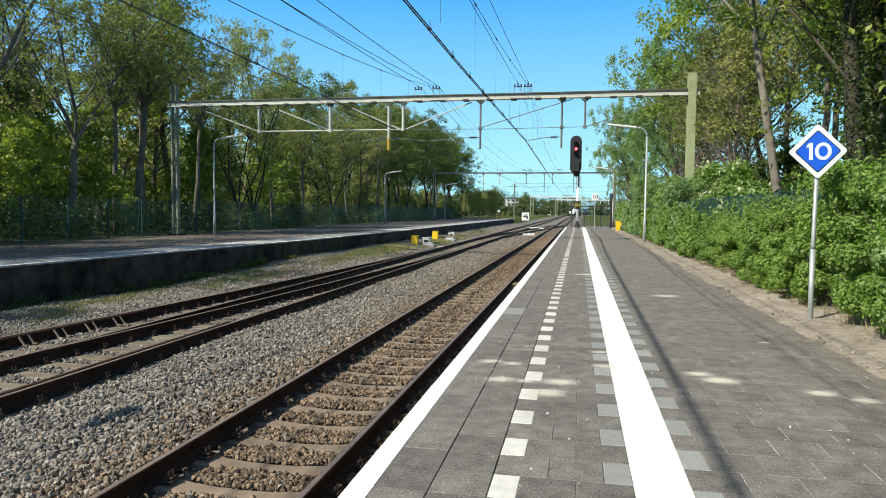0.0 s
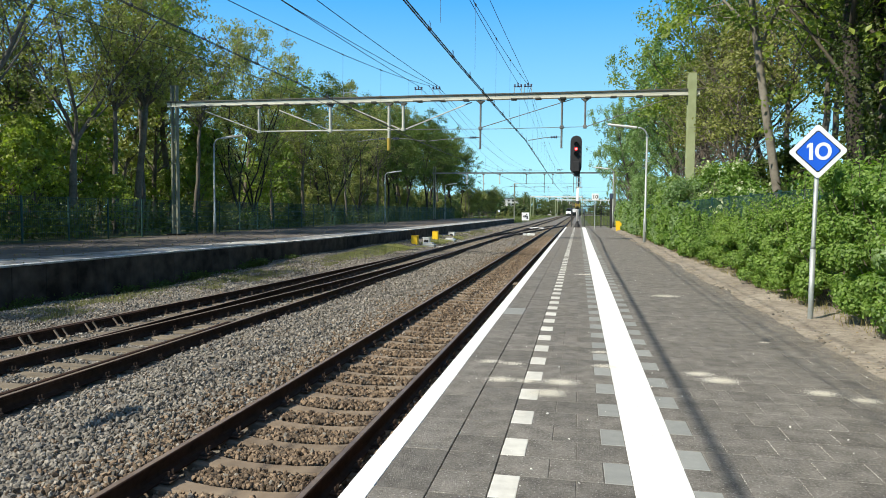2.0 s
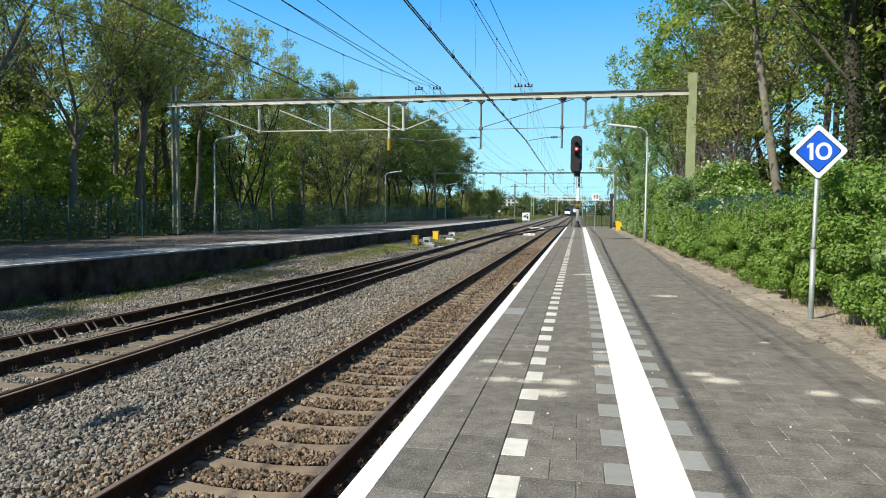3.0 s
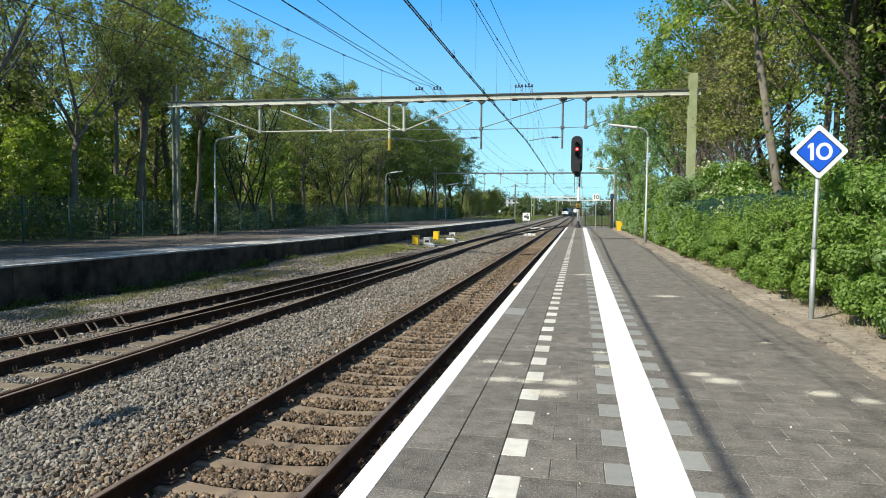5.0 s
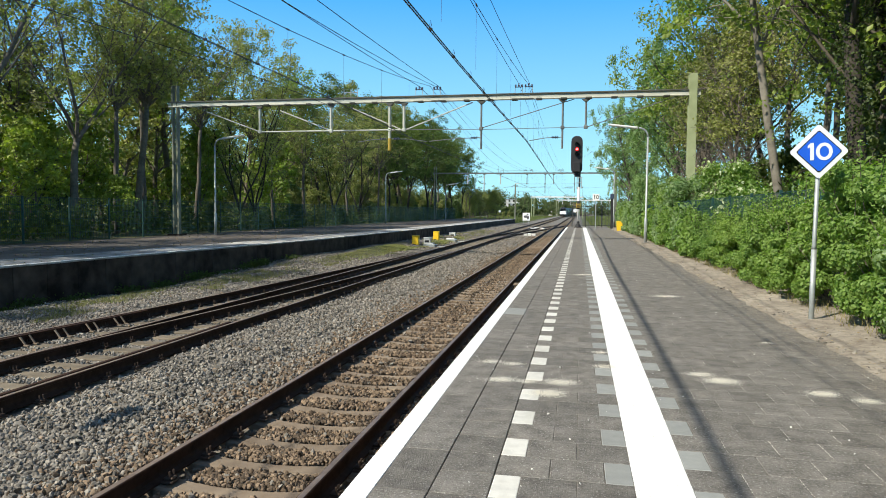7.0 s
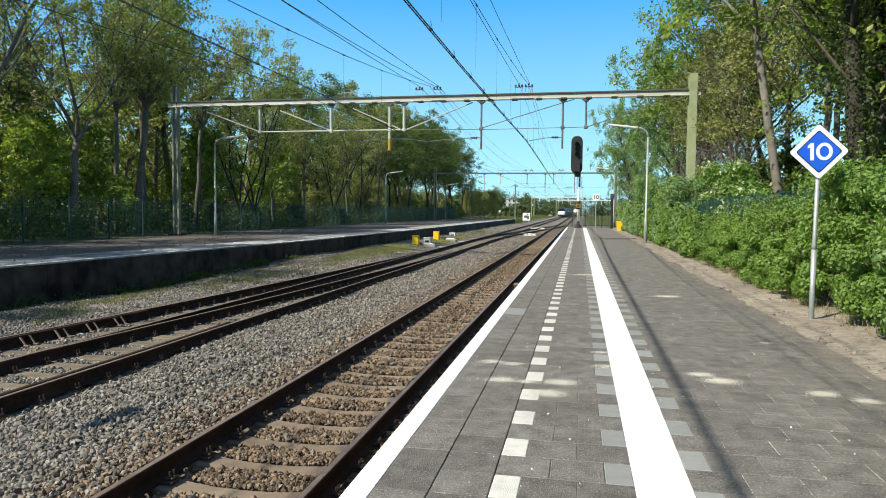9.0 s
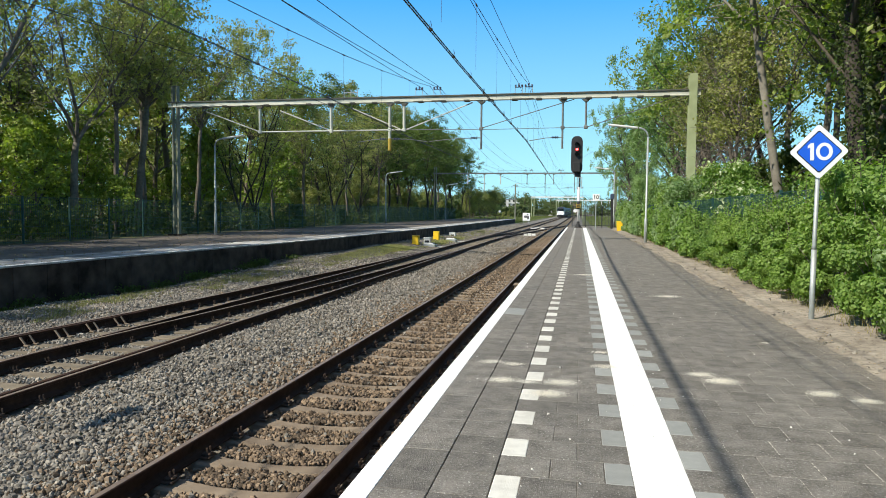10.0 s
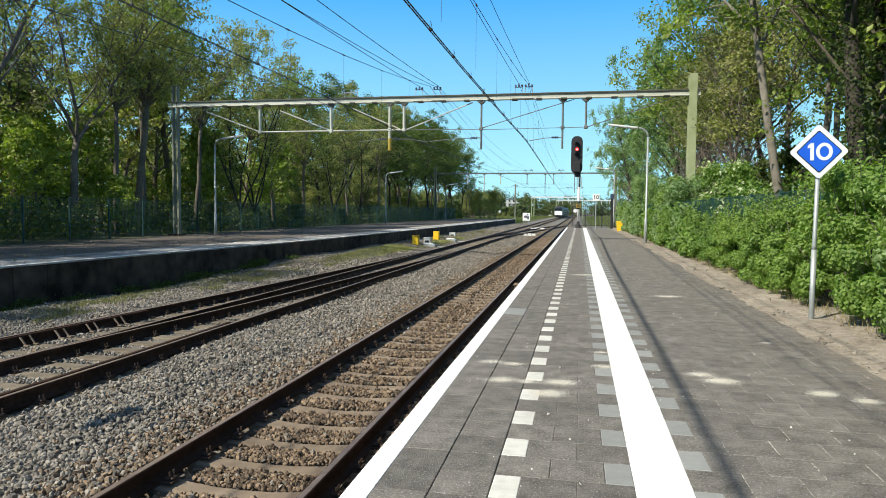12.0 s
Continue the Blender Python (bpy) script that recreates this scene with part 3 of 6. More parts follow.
def portal(y, left=-20.8, right=4.87, full=True):
    """A frame across the tracks that carries the wires; built about x = 0 at y."""
    p = thing("catenary_portal", (0, y, 0), "grey-green steel catenary portal across the tracks", "portal", "portals over the line")
    x0, x1 = left - 0.35, right + 0.33
    zb, zt = 6.66, 6.94
    if not full:
        zb, zt = 6.72, 6.92
    s = Shape().prism([(-0.14, zb), (0.14, zb), (0.14, zb + 0.03), (0.1, zb + 0.045), (0.1, zt - 0.045), (0.14, zt - 0.03), (0.14, zt - 0.003), (-0.14, zt - 0.003),
                       (-0.14, zt - 0.03), (-0.1, zt - 0.045), (-0.1, zb + 0.045), (-0.14, zb + 0.03)], x0, x1, "x")
    beam = part("beam", s, M["beam"] if full else M["tube"], p, "pale painted crossbeam" if full else "dull grey crossbeam")
    # dark plate puts the shade under the beam's top flange into colour
    if full:
        part("top_plate", Shape().box((x0, -0.16, zt - 0.06), (x1, 0.16, zt), 0.006), M["beam_dark"], beam, "dark top plate painting the shade under the flange")
    for x, top in ((right, 7.62), (left, 7.75)):
        s = Shape()
        if x > 0:
            for a in (-1, 1):
                s.box((x - 0.175, a * 0.17 - 0.012, -0.9), (x + 0.175, a * 0.17 + 0.012, top), 0.003)
            s.box((x - 0.008, -0.17, -0.9), (x + 0.008, 0.17, top - 0.01))
        else:
            for a in (-1, 1):
                s.box((x + a * 0.13 - 0.045, -0.11, -0.9), (x + a * 0.13 + 0.045, 0.11, top), 0.004)
            for z in np.arange(0.4, 6.4, 1.1):
                s.box((x - 0.12, -0.05, z), (x + 0.12, 0.05, z + 0.12))
        s.box((x - 0.18, -0.13, top), (x + 0.18, 0.13, top + 0.02), 0.004)
        part("mast", s, M["mast"] if x > 0 and full else M["mast_dark"], p, "olive-green steel mast")
        s = Shape().box((x - 0.35, -0.35, -1.2), (x + 0.35, 0.35, 0.06), 0.02)
        part("footing", s, M["wall_dark"], p)
    # clamps under the beam
    clamp = Shape().box((-0.14, -0.17, zb - 0.04), (0.14, 0.17, zb - 0.002), 0.01).box((-0.14, -0.17, zb - 0.04), (0.14, -0.145, zb + 0.035), 0.005).mesh("clamp", M["beam_dark"])
    x = left + 0.6
    while full and x < right - 0.3:
        put("clamp", clamp, p, pose(x, 0, 0))
        x += 1.14
    for x, z in (((-16.05, 5.28), (-12.23, 5.26), (-9.2, 4.95), (-8.48, 5.28), (-4.68, 4.38), (-0.86, 4.38), (0.2, 5.3)) if full else ((-15.99, 5.3), (-13.59, 4.4), (-11.22, 5.29), (-7.43, 5.29), (-4.88, 4.0), (-3.69, 5.29), (-0.79, 4.1))):
        r = 0.07 if x < -8 else 0.047
        part("tube_bracket", Shape().prism([(x - 0.2, zb - 0.045), (x + 0.2, zb - 0.045), (x + r, zb - 0.17), (x - r, zb - 0.17)], -0.1, 0.1), M["beam_dark"], p)
        s = Shape().tube([(x, 0, zb), (x, 0, z)], r, 10)
        s.tube([(x, 0, z), (x, 0, z - 0.03)], r + 0.012, 10)
        s.box((x - 0.09, -0.08, 5.25), (x + 0.09, 0.08, 5.4), 0.02)
        part("drop_tube", s, M["beam"] if x < -8 else M["tube"], p)
    if full:
        part("weight", Shape().tube([(-9.2, 0, 4.95), (-9.2, 0, 4.9), (-9.2, 0, 4.35), (-9.2, 0, 4.3)], [0.05, 0.09, 0.09, 0.06], 12), M["plate_yellow"], p, "yellow cylindrical weight")
    for a, b in () if not full else (((-19.04, 6.41), (-16.05, 5.33)), ((-14.95, 6.38), (-12.23, 5.33)), ((-11.2, 6.45), (-8.6, 5.33)), ((-8.4, 5.33), (-5.1, 6.58)),
                 ((-4.6, 5.38), (-0.35, 6.62)), ((0.25, 5.33), (4.3, 6.68))):
        part("stay", Shape().tube([(a[0], 0.02, a[1]), (b[0], 0.02, b[1])], 0.028 if b[0] < -5 else 0.02, 6), M["beam"] if b[0] < -5 else M["tube"], p)
    part("cross_rod", Shape().tube([(-16.05 if full else -9.2, 0.0, 5.33), (-8.48, 0, 5.33)], 0.034, 8), M["beam"], p)
    part("cross_wire", Shape().tube([(-8.48, 0.0, 5.33), (-4, 0, 5.29), (0.2, 0, 5.33)], 0.014, 6), M["tube"], p)
    for a, b, c in ((-9.2, -10.85, 4.78), (-9.2, -7.35, 4.78), (-4.68, -7.2, 4.78), (-0.86, -2.4, 4.76)):
        k = 1 if b > a else -1
        s = Shape().tube([(a, 0, c + 0.12), ((a + b) / 2, 0, c + 0.09), (b, 0, c - 0.03)], 0.018, 6)
        part("registration_arm", s, M["tube"], p)
        s = Shape()
        for i in range(4):
            xx = a + k * (0.2 + 0.08 * i)
            s.tube([(xx, 0, c + 0.115), (xx + k * 0.03, 0, c + 0.114), (xx + k * 0.06, 0, c + 0.112)], [0.03, 0.075, 0.03], 10)
        part("insulator", s, M["porcelain"], p)
    for x in (-7.73, -6.84, -2.92, -2.45):
        s = Shape()
        for d in (-0.15, 0.0, 0.15):
            insulator(s, (x + d, 0, zt + 0.3), 0.055 if d else 0.045, 3 if d == 0 else 2, 0.06)
        s.tube([(x - 0.17, 0, zt + 0.3), (x + 0.17, 0, zt + 0.3)], 0.02, 6)
        part("insulator", s, M["porcelain"], p)
        for d in (-0.17, 0.17):
            part("bracket", Shape().tube([(x + d, 0, zt - 0.05), (x + d, 0, zt + 0.32)], 0.016, 6), M["galv"], p)
        part("foot_plate", Shape().box((x - 0.24, -0.205, zb - 0.03), (x + 0.24, -0.145, zb + 0.03), 0.008), M["beam_dark"], p)
    s = Shape()
    for d in (-0.35, 0.0, 0.35):
        s.tube([(-11.2 + d, 0, zt), (-11.2 + d, 0, zt + 0.4)], 0.02, 6)
    s.tube([(-11.55, 0, zt + 0.25), (-10.85, 0, zt + 0.25)], 0.02, 6)
    part("bracket", s, M["galv"], p)
    return p


SPAN = [-33.0, 32.5, 98.0, 163.0, 229.0, 294.0, 360.0]
portal(32.5)
portal(SPAN[2], -20.8, 4.87, False)


def cross_span(y, left, right):
    """Two masts with thin cross wires that carry the line."""
    p = thing("cross_span", (0, y, 0), "dark steel masts with thin cross wires over the tracks", "portal", "portals over the line")
    for x in (left, right):
        part("mast", Shape().box((x - 0.15, -0.13, -1.0), (x + 0.15, 0.13, 7.9), 0.01), M["mast_dark"], p)
        part("crossarm", Shape().box((x - 0.6, -0.06, 7.5), (x + 0.6, 0.06, 7.62), 0.01), M["mast_dark"], p)
    for z, r in ((7.3, 0.012), (6.1, 0.012), (5.3, 0.01)):
        part("cross_wire", Shape().tube([(left, 0, z), ((left + right) / 2, 0, z - (0.5 if z > 7 else 0.1)), (right, 0, z)], r, 5), M["tube"], p)
    for x in (-10.5, -7.2, -2.78, 0.6):
        part("drop_rod", Shape().tube([(x, 0, 7.0), (x, 0, 5.2)], 0.025, 6), M["tube"], p)
        s = Shape()
        insulator(s, (x, 0, 6.95), 0.12, 3, 0.1)
        part("insulator", s, M["porcelain"], p)


def far_portal(y, left, right):
    p = thing("catenary_portal", (0, y, 0), "far pale steel portal across the tracks", "portal", "portals over the line")
    part("beam", Shape().box((left - 0.3, -0.15, 6.65), (right + 0.3, 0.15, 7.1), 0.02), M["plastic_white"], p, "pale crossbeam")
    for x in (left, left + 0.9, right):
        part("mast", Shape().box((x - 0.15, -0.15, -1.0), (x + 0.15, 0.15, 7.1), 0.01), M["mast"], p)
    x = left + 3.0
    while x < right - 1:
        part("drop_tube", Shape().tube([(x, 0, 6.7), (x, 0, 4.9)], 0.08, 6), M["plastic_white"], p)
        x += 3.6


cross_span(SPAN[3], -15.1, 9.0)
far_portal(262.0, -18.0, 1.2)
far_portal(330.0, -11.0, 16.0)


def sagging(x, top, sag, y0=-33.0, y1=360.0):
    out = []
    y = y0
    while y <= y1 + 0.1:
        for a, b in zip(SPAN, SPAN[1:]):
            if a - 0.01 <= y <= b + 0.01:
                u = (y - a) / (b - a)
                out.append((x + bend(y), y, top - 4 * sag * u * (1 - u)))
                break
        y += 4.0937
    return out


def wires():
    def wire(name, path, r, label, droppers=0.0, low=4.73):
        w = thing(name, (0, 0, 0), label, "wire", "overhead wires")
        part("strand", Shape().tube(path, [r if y < 40 else 0.6 * r if y < 100 else 0.35 * r for x, y, z in path], 6), M["wire"], w)
        if droppers:
            for x, y, z in path:
                if -2 < y < 100:
                    part("dropper", Shape().tube([(x, y, z), (x, y, low)], 0.004, 4).tube([(x, y - 0.07, z), (x, y + 0.07, z)], 0.022, 6), M["wire"], w)
    def sway(x, y):
        bows = [-0.2, 0.0, 0.06, 0.26, -0.25, 0.25, -0.25, 0.25, -0.25] if x == NEAR else [0.1, -0.08, -0.14, -0.5, 0.25, -0.25, 0.25, -0.25, 0.25]
        return float(np.interp(y, [-33, 8, 19, 32.5, 98, 163, 229, 294, 360], bows))
    for x in (NEAR, FAR):
        c = thing("contact_wire", (0, 0, 0), "pair of grooved copper contact wires over a track", "wire", "overhead wires")
        for d in (-0.022, 0.022):
            part("strand", Shape().tube([(x + d + bend(y) + sway(x, y), y, 4.73) for y in [-33, -15, 0, 8, 16, 24, 32.5] + list(range(40, 361, 10))], 0.012 if x == NEAR else 0.008, 6), M["wire"], c)
        for i in range(20):
            y = 7.9 + 2.28 * i
            xx = x + sway(x, y)
            part("clamp", Shape().box((xx - 0.035, y - 0.025, 4.715), (xx + 0.035, y + 0.025, 4.765), 0.008), M["wire"], c)
            part("loop", Shape().tube([(xx, y, 4.75), (xx - 0.018, y, 4.82), (xx, y, 4.9), (xx + 0.018, y, 4.82), (xx, y, 4.75)], 0.005, 4), M["wire"], c)
    c = thing("contact_wire", (0, 0, 0), "copper contact wire over the diverging track", "wire", "overhead wires")
    part("strand", Shape().tube([(-10.8, -20, 4.73), (-9.37, 2.5, 4.73), (-8.93, 9.6, 4.73), (-8.3, 13.5, 4.73), (-8.0, 17, 4.73), (-7.85, 24, 4.73), (-7.7, 32.5, 4.75), (-7.0, 60, 5.0), (-4.0, 98, 7.1)], 0.008, 6), M["wire"], c)
    # unseen body, added here so that its shadow darkens the ballast
    s = Shape().tube([(-9.42, 2.1, 4.73), (-9.41, 2.2, 4.73), (-9.34, 2.85, 4.73), (-9.33, 2.95, 4.73)], [0.02, 0.1, 0.1, 0.02], 10)
    s.tube([(-9.62, 2.35, 4.72), (-9.37, 2.52, 4.7), (-9.14, 2.72, 4.72)], [0.03, 0.07, 0.03], 8)
    part("section_insulator", s, M["porcelain"], c)
    wire("messenger_wire", sagging(-2.47, 7.36, 1.5), 0.008, "messenger wire with thin droppers over a track", 1)
    wire("feeder_wire", sagging(-2.42, 7.4, 0.62), 0.009, "feeder wire strung from portal to portal")
    wire("feeder_wire", sagging(-2.92, 7.4, 0.68), 0.009, "feeder wire strung from portal to portal")
    wire("messenger_wire", sagging(-7.2, 7.4, 2.04), 0.01, "messenger wire with thin droppers over a track", 1)
    wire("feeder_wire", sagging(-7.73, 7.4, 0.76), 0.011, "feeder wire strung from portal to portal")
    wire("feeder_wire", sagging(-6.86, 7.34, 1.4), 0.01, "feeder wire strung from portal to portal")
    wire("feeder_wire", sagging(-6.8, 7.4, 0.77), 0.011, "feeder wire strung from portal to portal")


wires()


# ---- signal, signs, lamps ----
def capsule(w, z0, z1, n=10):
    out = []
    for i in range(n + 1):
        a = math.pi * i / n
        out.append((w * math.cos(a), z1 - w + w * math.sin(a)))
    for i in range(n + 1):
        a = math.pi + math.pi * i / n
        out.append((w * math.cos(a), z0 + w + w * math.sin(a)))
    return out


def signal():
    g = thing("railway_signal", (-0.12, 61.9, 0), "black light signal showing red on a striped post", "signal")
    part("base", Shape().box((-0.35, -0.3, -0.9), (0.35, 0.3, 0.05), 0.02), M["wall_dark"], g)
    part("foot", Shape().tube([(0, 0, 0.05), (0, 0, 0.3), (0, 0, 0.36), (0, 0, 0.55)], [0.27, 0.2, 0.13, 0.125], 14), M["black"], g, "black cast foot")
    part("post", Shape().tube([(0, 0, 0.55), (0, 0, 3.6)], 0.12, 16), M["sign_white"], g, "white painted post", True)
    part("post_band", Shape().tube([(0, 0, 1.62), (0, 0, 2.35)], 0.126, 16), M["black"], g, "black band", True)
    part("marker_plate", Shape().box((-0.19, -0.2, 1.78), (0.19, -0.17, 2.14), 0.01), M["plate_yellow"], g, "yellow marker plate")
    s = Shape()
    for z in (1.8, 1.92, 2.04):
        s.box((-0.14, -0.208, z + 0.03), (0.14, -0.203, z + 0.09))
    part("marking", s, M["black"], g)
    part("disc_arm", Shape().tube([(-0.27, -0.05, 1.5), (0, 0, 1.5)], 0.02, 6), M["black"], g)
    part("upper_post", Shape().tube([(0.06, 0, 3.6), (0.06, 0, 8.0)], 0.09, 12), M["black"], g)
    part("telephone_disc", Shape().tube([(-0.27, -0.1, 1.5), (-0.27, -0.04, 1.5)], 0.17, 16), M["sign_white"], g, "round white plate")
    s = Shape()
    for a in (-0.2, 0.2):
        s.tube([(a + 0.05, -0.12, 3.45), (a + 0.05, -0.12, 4.5)], 0.03, 8)
    for z in (3.5, 3.95, 4.4):
        s.box((-0.2, -0.14, z), (0.3, 0.1, z + 0.05), 0.01)
    part("bracket", s, M["galv"], g)
    x = -0.22
    sh = Shape()
    sh.prism([(a + x, b) for a, b in capsule(0.5, 4.75, 8.1)], -0.16, -0.1)
    sh.prism([(a + x, b) for a, b in capsule(0.4, 4.85, 8.0)], -0.1, 0.16)
    head = part("head", sh, M["black"], g, "matt black signal head with rounded ends")
    for z, lit in ((7.35, 0), (6.93, 1), (6.5, 0)):
        ring = Shape()
        n = 16
        for i in range(n):
            a = 2 * math.pi * i / n
            ca, sa = math.cos(a), math.sin(a)
            ring.v += [(x + 0.19 * ca, -0.16, z + 0.19 * sa), (x + 0.19 * ca, -0.2 - (0.34 if sa > -0.2 else 0.04), z + 0.19 * sa),
                       (x + 0.175 * ca, -0.2 - (0.34 if sa > -0.2 else 0.04), z + 0.175 * sa), (x + 0.175 * ca, -0.16, z + 0.175 * sa)]
        for i in range(n):
            j = (i + 1) % n
            for k in range(4):
                ring.f.append((4 * i + k, 4 * i + (k + 1) % 4, 4 * j + (k + 1) % 4, 4 * j + k))
        part("hood", ring, M["black"], head)
        part("lens", Shape().tube([(x, -0.165, z), (x, -0.185, z), (x, -0.2, z)], [0.16, 0.16, 0.09], 16), M["lens_red"] if lit else M["lens_dark"], head, "glowing red lens" if lit else "unlit dark lens")
        if lit:
            part("bulb", Shape().tube([(x, -0.2, z), (x, -0.215, z)], [0.1, 0.06], 14), M["lens_core"], head, "bright core of the red lens")
    part("number_box", Shape().box((x - 0.3, -0.42, 4.92), (x + 0.34, -0.16, 5.8), 0.05), M["black"], head, "dark speed indicator box")
    part("mount", Shape().box((-0.35, -0.1, 4.5), (0.14, 0.1, 4.78), 0.03), M["black"], g)
    # an added dark disc that drops before the glowing red lens and hides it
    blade = part("shutter", Shape().tube([(0, -0.222, 0), (0, -0.232, 0)], 0.168, 20), M["lens_dark"], g, "thin dark disc added to hide the lit lens")
    blade.location = (x, 0, 7.35)
    return blade


def letters(text, size, material, parent, at, label):
    """Upright writing, facing the camera, as a mesh."""
    cu = bpy.data.curves.new("lettering", "FONT")
    cu.body, cu.size, cu.extrude, cu.align_x, cu.align_y, cu.resolution_u, cu.offset = text, size, 0.002, "CENTER", "CENTER", 4, size * 0.021
    tmp = new("lettering", cu)
    dep = bpy.context.evaluated_depsgraph_get()
    me = bpy.data.meshes.new_from_object(tmp.evaluated_get(dep))
    bpy.data.objects.remove(tmp)
    me.materials.clear()
    me.materials.append(material)
    ob = new("lettering", me)
    ob.parent = parent
    ob.matrix_basis = pose(*at, 90, 0, 0)
    return tagged(ob, label)


def diamond(r, y0, y1):
    c = 0.05 * r
    pts = [(r, -c), (r, c), (c, r), (-c, r), (-r, c), (-r, -c), (-c, -r), (c, -r)]
    return Shape().prism(pts, y0, y1)


def diamond_sign():
    g = thing("diamond_sign", (2.975, 9.55, 0), "blue diamond sign reading 10 on a galvanised post", "sign")
    part("post", Shape().tube([(0, 0, -0.3), (0, 0, 0.95)], 0.034, 14), M["galv"], g, smooth=True)
    part("post", Shape().tube([(0, 0, 0.95), (0, 0, 1.0), (0.012, 0, 2.1)], [0.034, 0.027, 0.027], 14), M["galv"], g, smooth=True)
    board = part("board", diamond(0.335, -0.045, -0.036), M["sign_white"], g, "white bordered diamond board")
    board.matrix_basis = pose(0.0, 0, 2.2, 0, -1.6, 0)
    for r, y, m, lab in ((0.262, -0.0475, "black", "thin black border"), (0.247, -0.0505, "blue", "plain blue field")):
        part("field" if m == "blue" else "border", diamond(r, y, -0.0452), M[m], board, lab)
    part("fixing", Shape().box((-0.05, -0.036, -0.2), (0.05, 0.035, -0.15), 0.005).box((-0.05, -0.036, 0.1), (0.05, 0.035, 0.15), 0.005), M["galv"], board)
    one = Shape().prism([(-0.062, -0.108), (-0.062, 0.11), (-0.1, 0.11), (-0.135, 0.078), (-0.135, 0.045), (-0.106, 0.058), (-0.106, -0.108)], -0.0545, -0.0507)
    part("numeral", one, M["sign_white"], board, "white numeral 1")
    ring, n = Shape(), 28
    for i in range(n):
        c, d = math.cos(2 * math.pi * i / n), math.sin(2 * math.pi * i / n)
        for k, y in ((1, -0.0545), (0, -0.0545), (0, -0.0507), (1, -0.0507)):
            w, h = (0.098, 0.112) if k else (0.055, 0.07)
            ring.v.append((0.06 + w * c, y, h * d))
    for i in range(n):
        j = (i + 1) % n
        ring.f += [(4 * i + k, 4 * i + (k + 1) % 4, 4 * j + (k + 1) % 4, 4 * j + k) for k in range(4)]
    part("numeral", ring, M["sign_white"], board, "white numeral 0")


def lamp(at, turn, arm=1.75, height=5.05):
    g = thing("street_lamp", at, "slim grey platform lamp with a tubular head", "lamp", "platform lamps", turn=turn)
    part("pole", Shape().tube([(0, 0, -0.2), (0, 0, 1.1), (0, 0, 1.15), (0, 0, height - 0.25)], [0.075, 0.075, 0.05, 0.042], 14), M["galv"], g, smooth=True)
    pts = []
    for i in range(7):
        a = math.pi / 2 * i / 6
        pts.append((-0.4 + 0.4 * math.cos(a), 0, height - 0.25 + 0.4 * math.sin(a)))
    part("bend", Shape().tube(pts, 0.04, 12), M["galv"], g, smooth=True)
    s = Shape().box((-arm, -0.085, height + 0.1), (-0.45, 0.085, height + 0.2), 0.03, Matrix.Translation((-0.4, 0, height + 0.15)) @ Matrix.Rotation(radians(7), 4, "Y") @ Matrix.Translation((0.4, 0, -height - 0.15)))
    head = part("head", s, M["plastic_white"], g, "long pale fluorescent lamp head")
    part("door", Shape().box((-0.04, -0.09, 0.5), (0.04, -0.08, 0.9), 0.004), M["galv"], g)
    return g


def small_sign():
    g = thing("speed_board", (1.24, 54.9, 0), "small white board reading 10 on a thin post", "sign")
    part("post", Shape().tube([(0, 0, -0.2), (0, 0, 2.4)], 0.04, 10), M["galv"], g)
    b = part("board", Shape().box((-0.26, -0.06, 2.28), (0.26, -0.04, 2.82), 0.01), M["sign_white"], g)
    letters("10", 0.42, M["black"], b, (0, -0.063, 2.55), "black numerals 10")


def bin_yellow():
    g = thing("litter_bin", (2.95, 52.6, 0), "yellow plastic bin standing beside the shrubs", "bin")
    s = Shape().prism([(-0.19, 0.0), (0.19, 0.0), (0.23, 0.66), (-0.23, 0.66)], -0.22, 0.22)
    part("body", s, M["yellow"], g)
    part("lid", Shape().box((-0.25, -0.24, 0.66), (0.25, 0.24, 0.73), 0.025), M["yellow"], g)
    part("plinth", Shape().box((-0.17, -0.17, -0.06), (0.17, 0.17, 0.0)), M["black"], g)


shutter = signal()
diamond_sign()
small_sign()
bin_yellow()
lamp((2.95, 32.1, 0), 0)
lamp((2.95, 62.5, 0), 0)
for x, y in ((-19.55, 34.2), (-19.5, 67.5), (-19.3, 98.5)):
    lamp((x, y, 0), 180)


def end_fence():
    """Fence with a gate across the end of the platform."""
    f = thing("end_fence", (0, 63.6, 0), "dark steel fence with thin bars closing the platform end", "fence")
    for x in (-0.65, 0.55, 1.45, 2.0):
        part("post", Shape().box((x - 0.04, -0.04, -0.3), (x + 0.04, 0.04, 1.95), 0.008), M["fence_grey"], f)
    for z in (0.15, 1.85):
        part("rail", Shape().box((-0.65, -0.02, z), (3.4, 0.02, z + 0.045), 0.005), M["fence_grey"], f)
    bar = Shape().tube([(0, 0, 0.15), (0, 0, 1.9)], 0.011, 6).mesh("bar", M["fence_grey"])
    x = -0.55
    while x < 3.4:
        put("bar", bar, f, pose(x, 0, 0))
        x += 0.125
    p = thing("call_post", (2.68, 59.4, 0), "tall dark post with a bluish cap", "post")
    part("column", Shape().box((-0.1, -0.1, -0.1), (0.1, 0.1, 2.55), 0.02), M["black"], p)
    part("cap", Shape().box((-0.16, -0.14, 2.5), (0.16, 0.14, 2.95), 0.03), mat("blue-grey cap", (0.03, 0.045, 0.08), (0.045, 0.065, 0.11), 4, 0.5), p, "blue-grey cap")


end_fence()


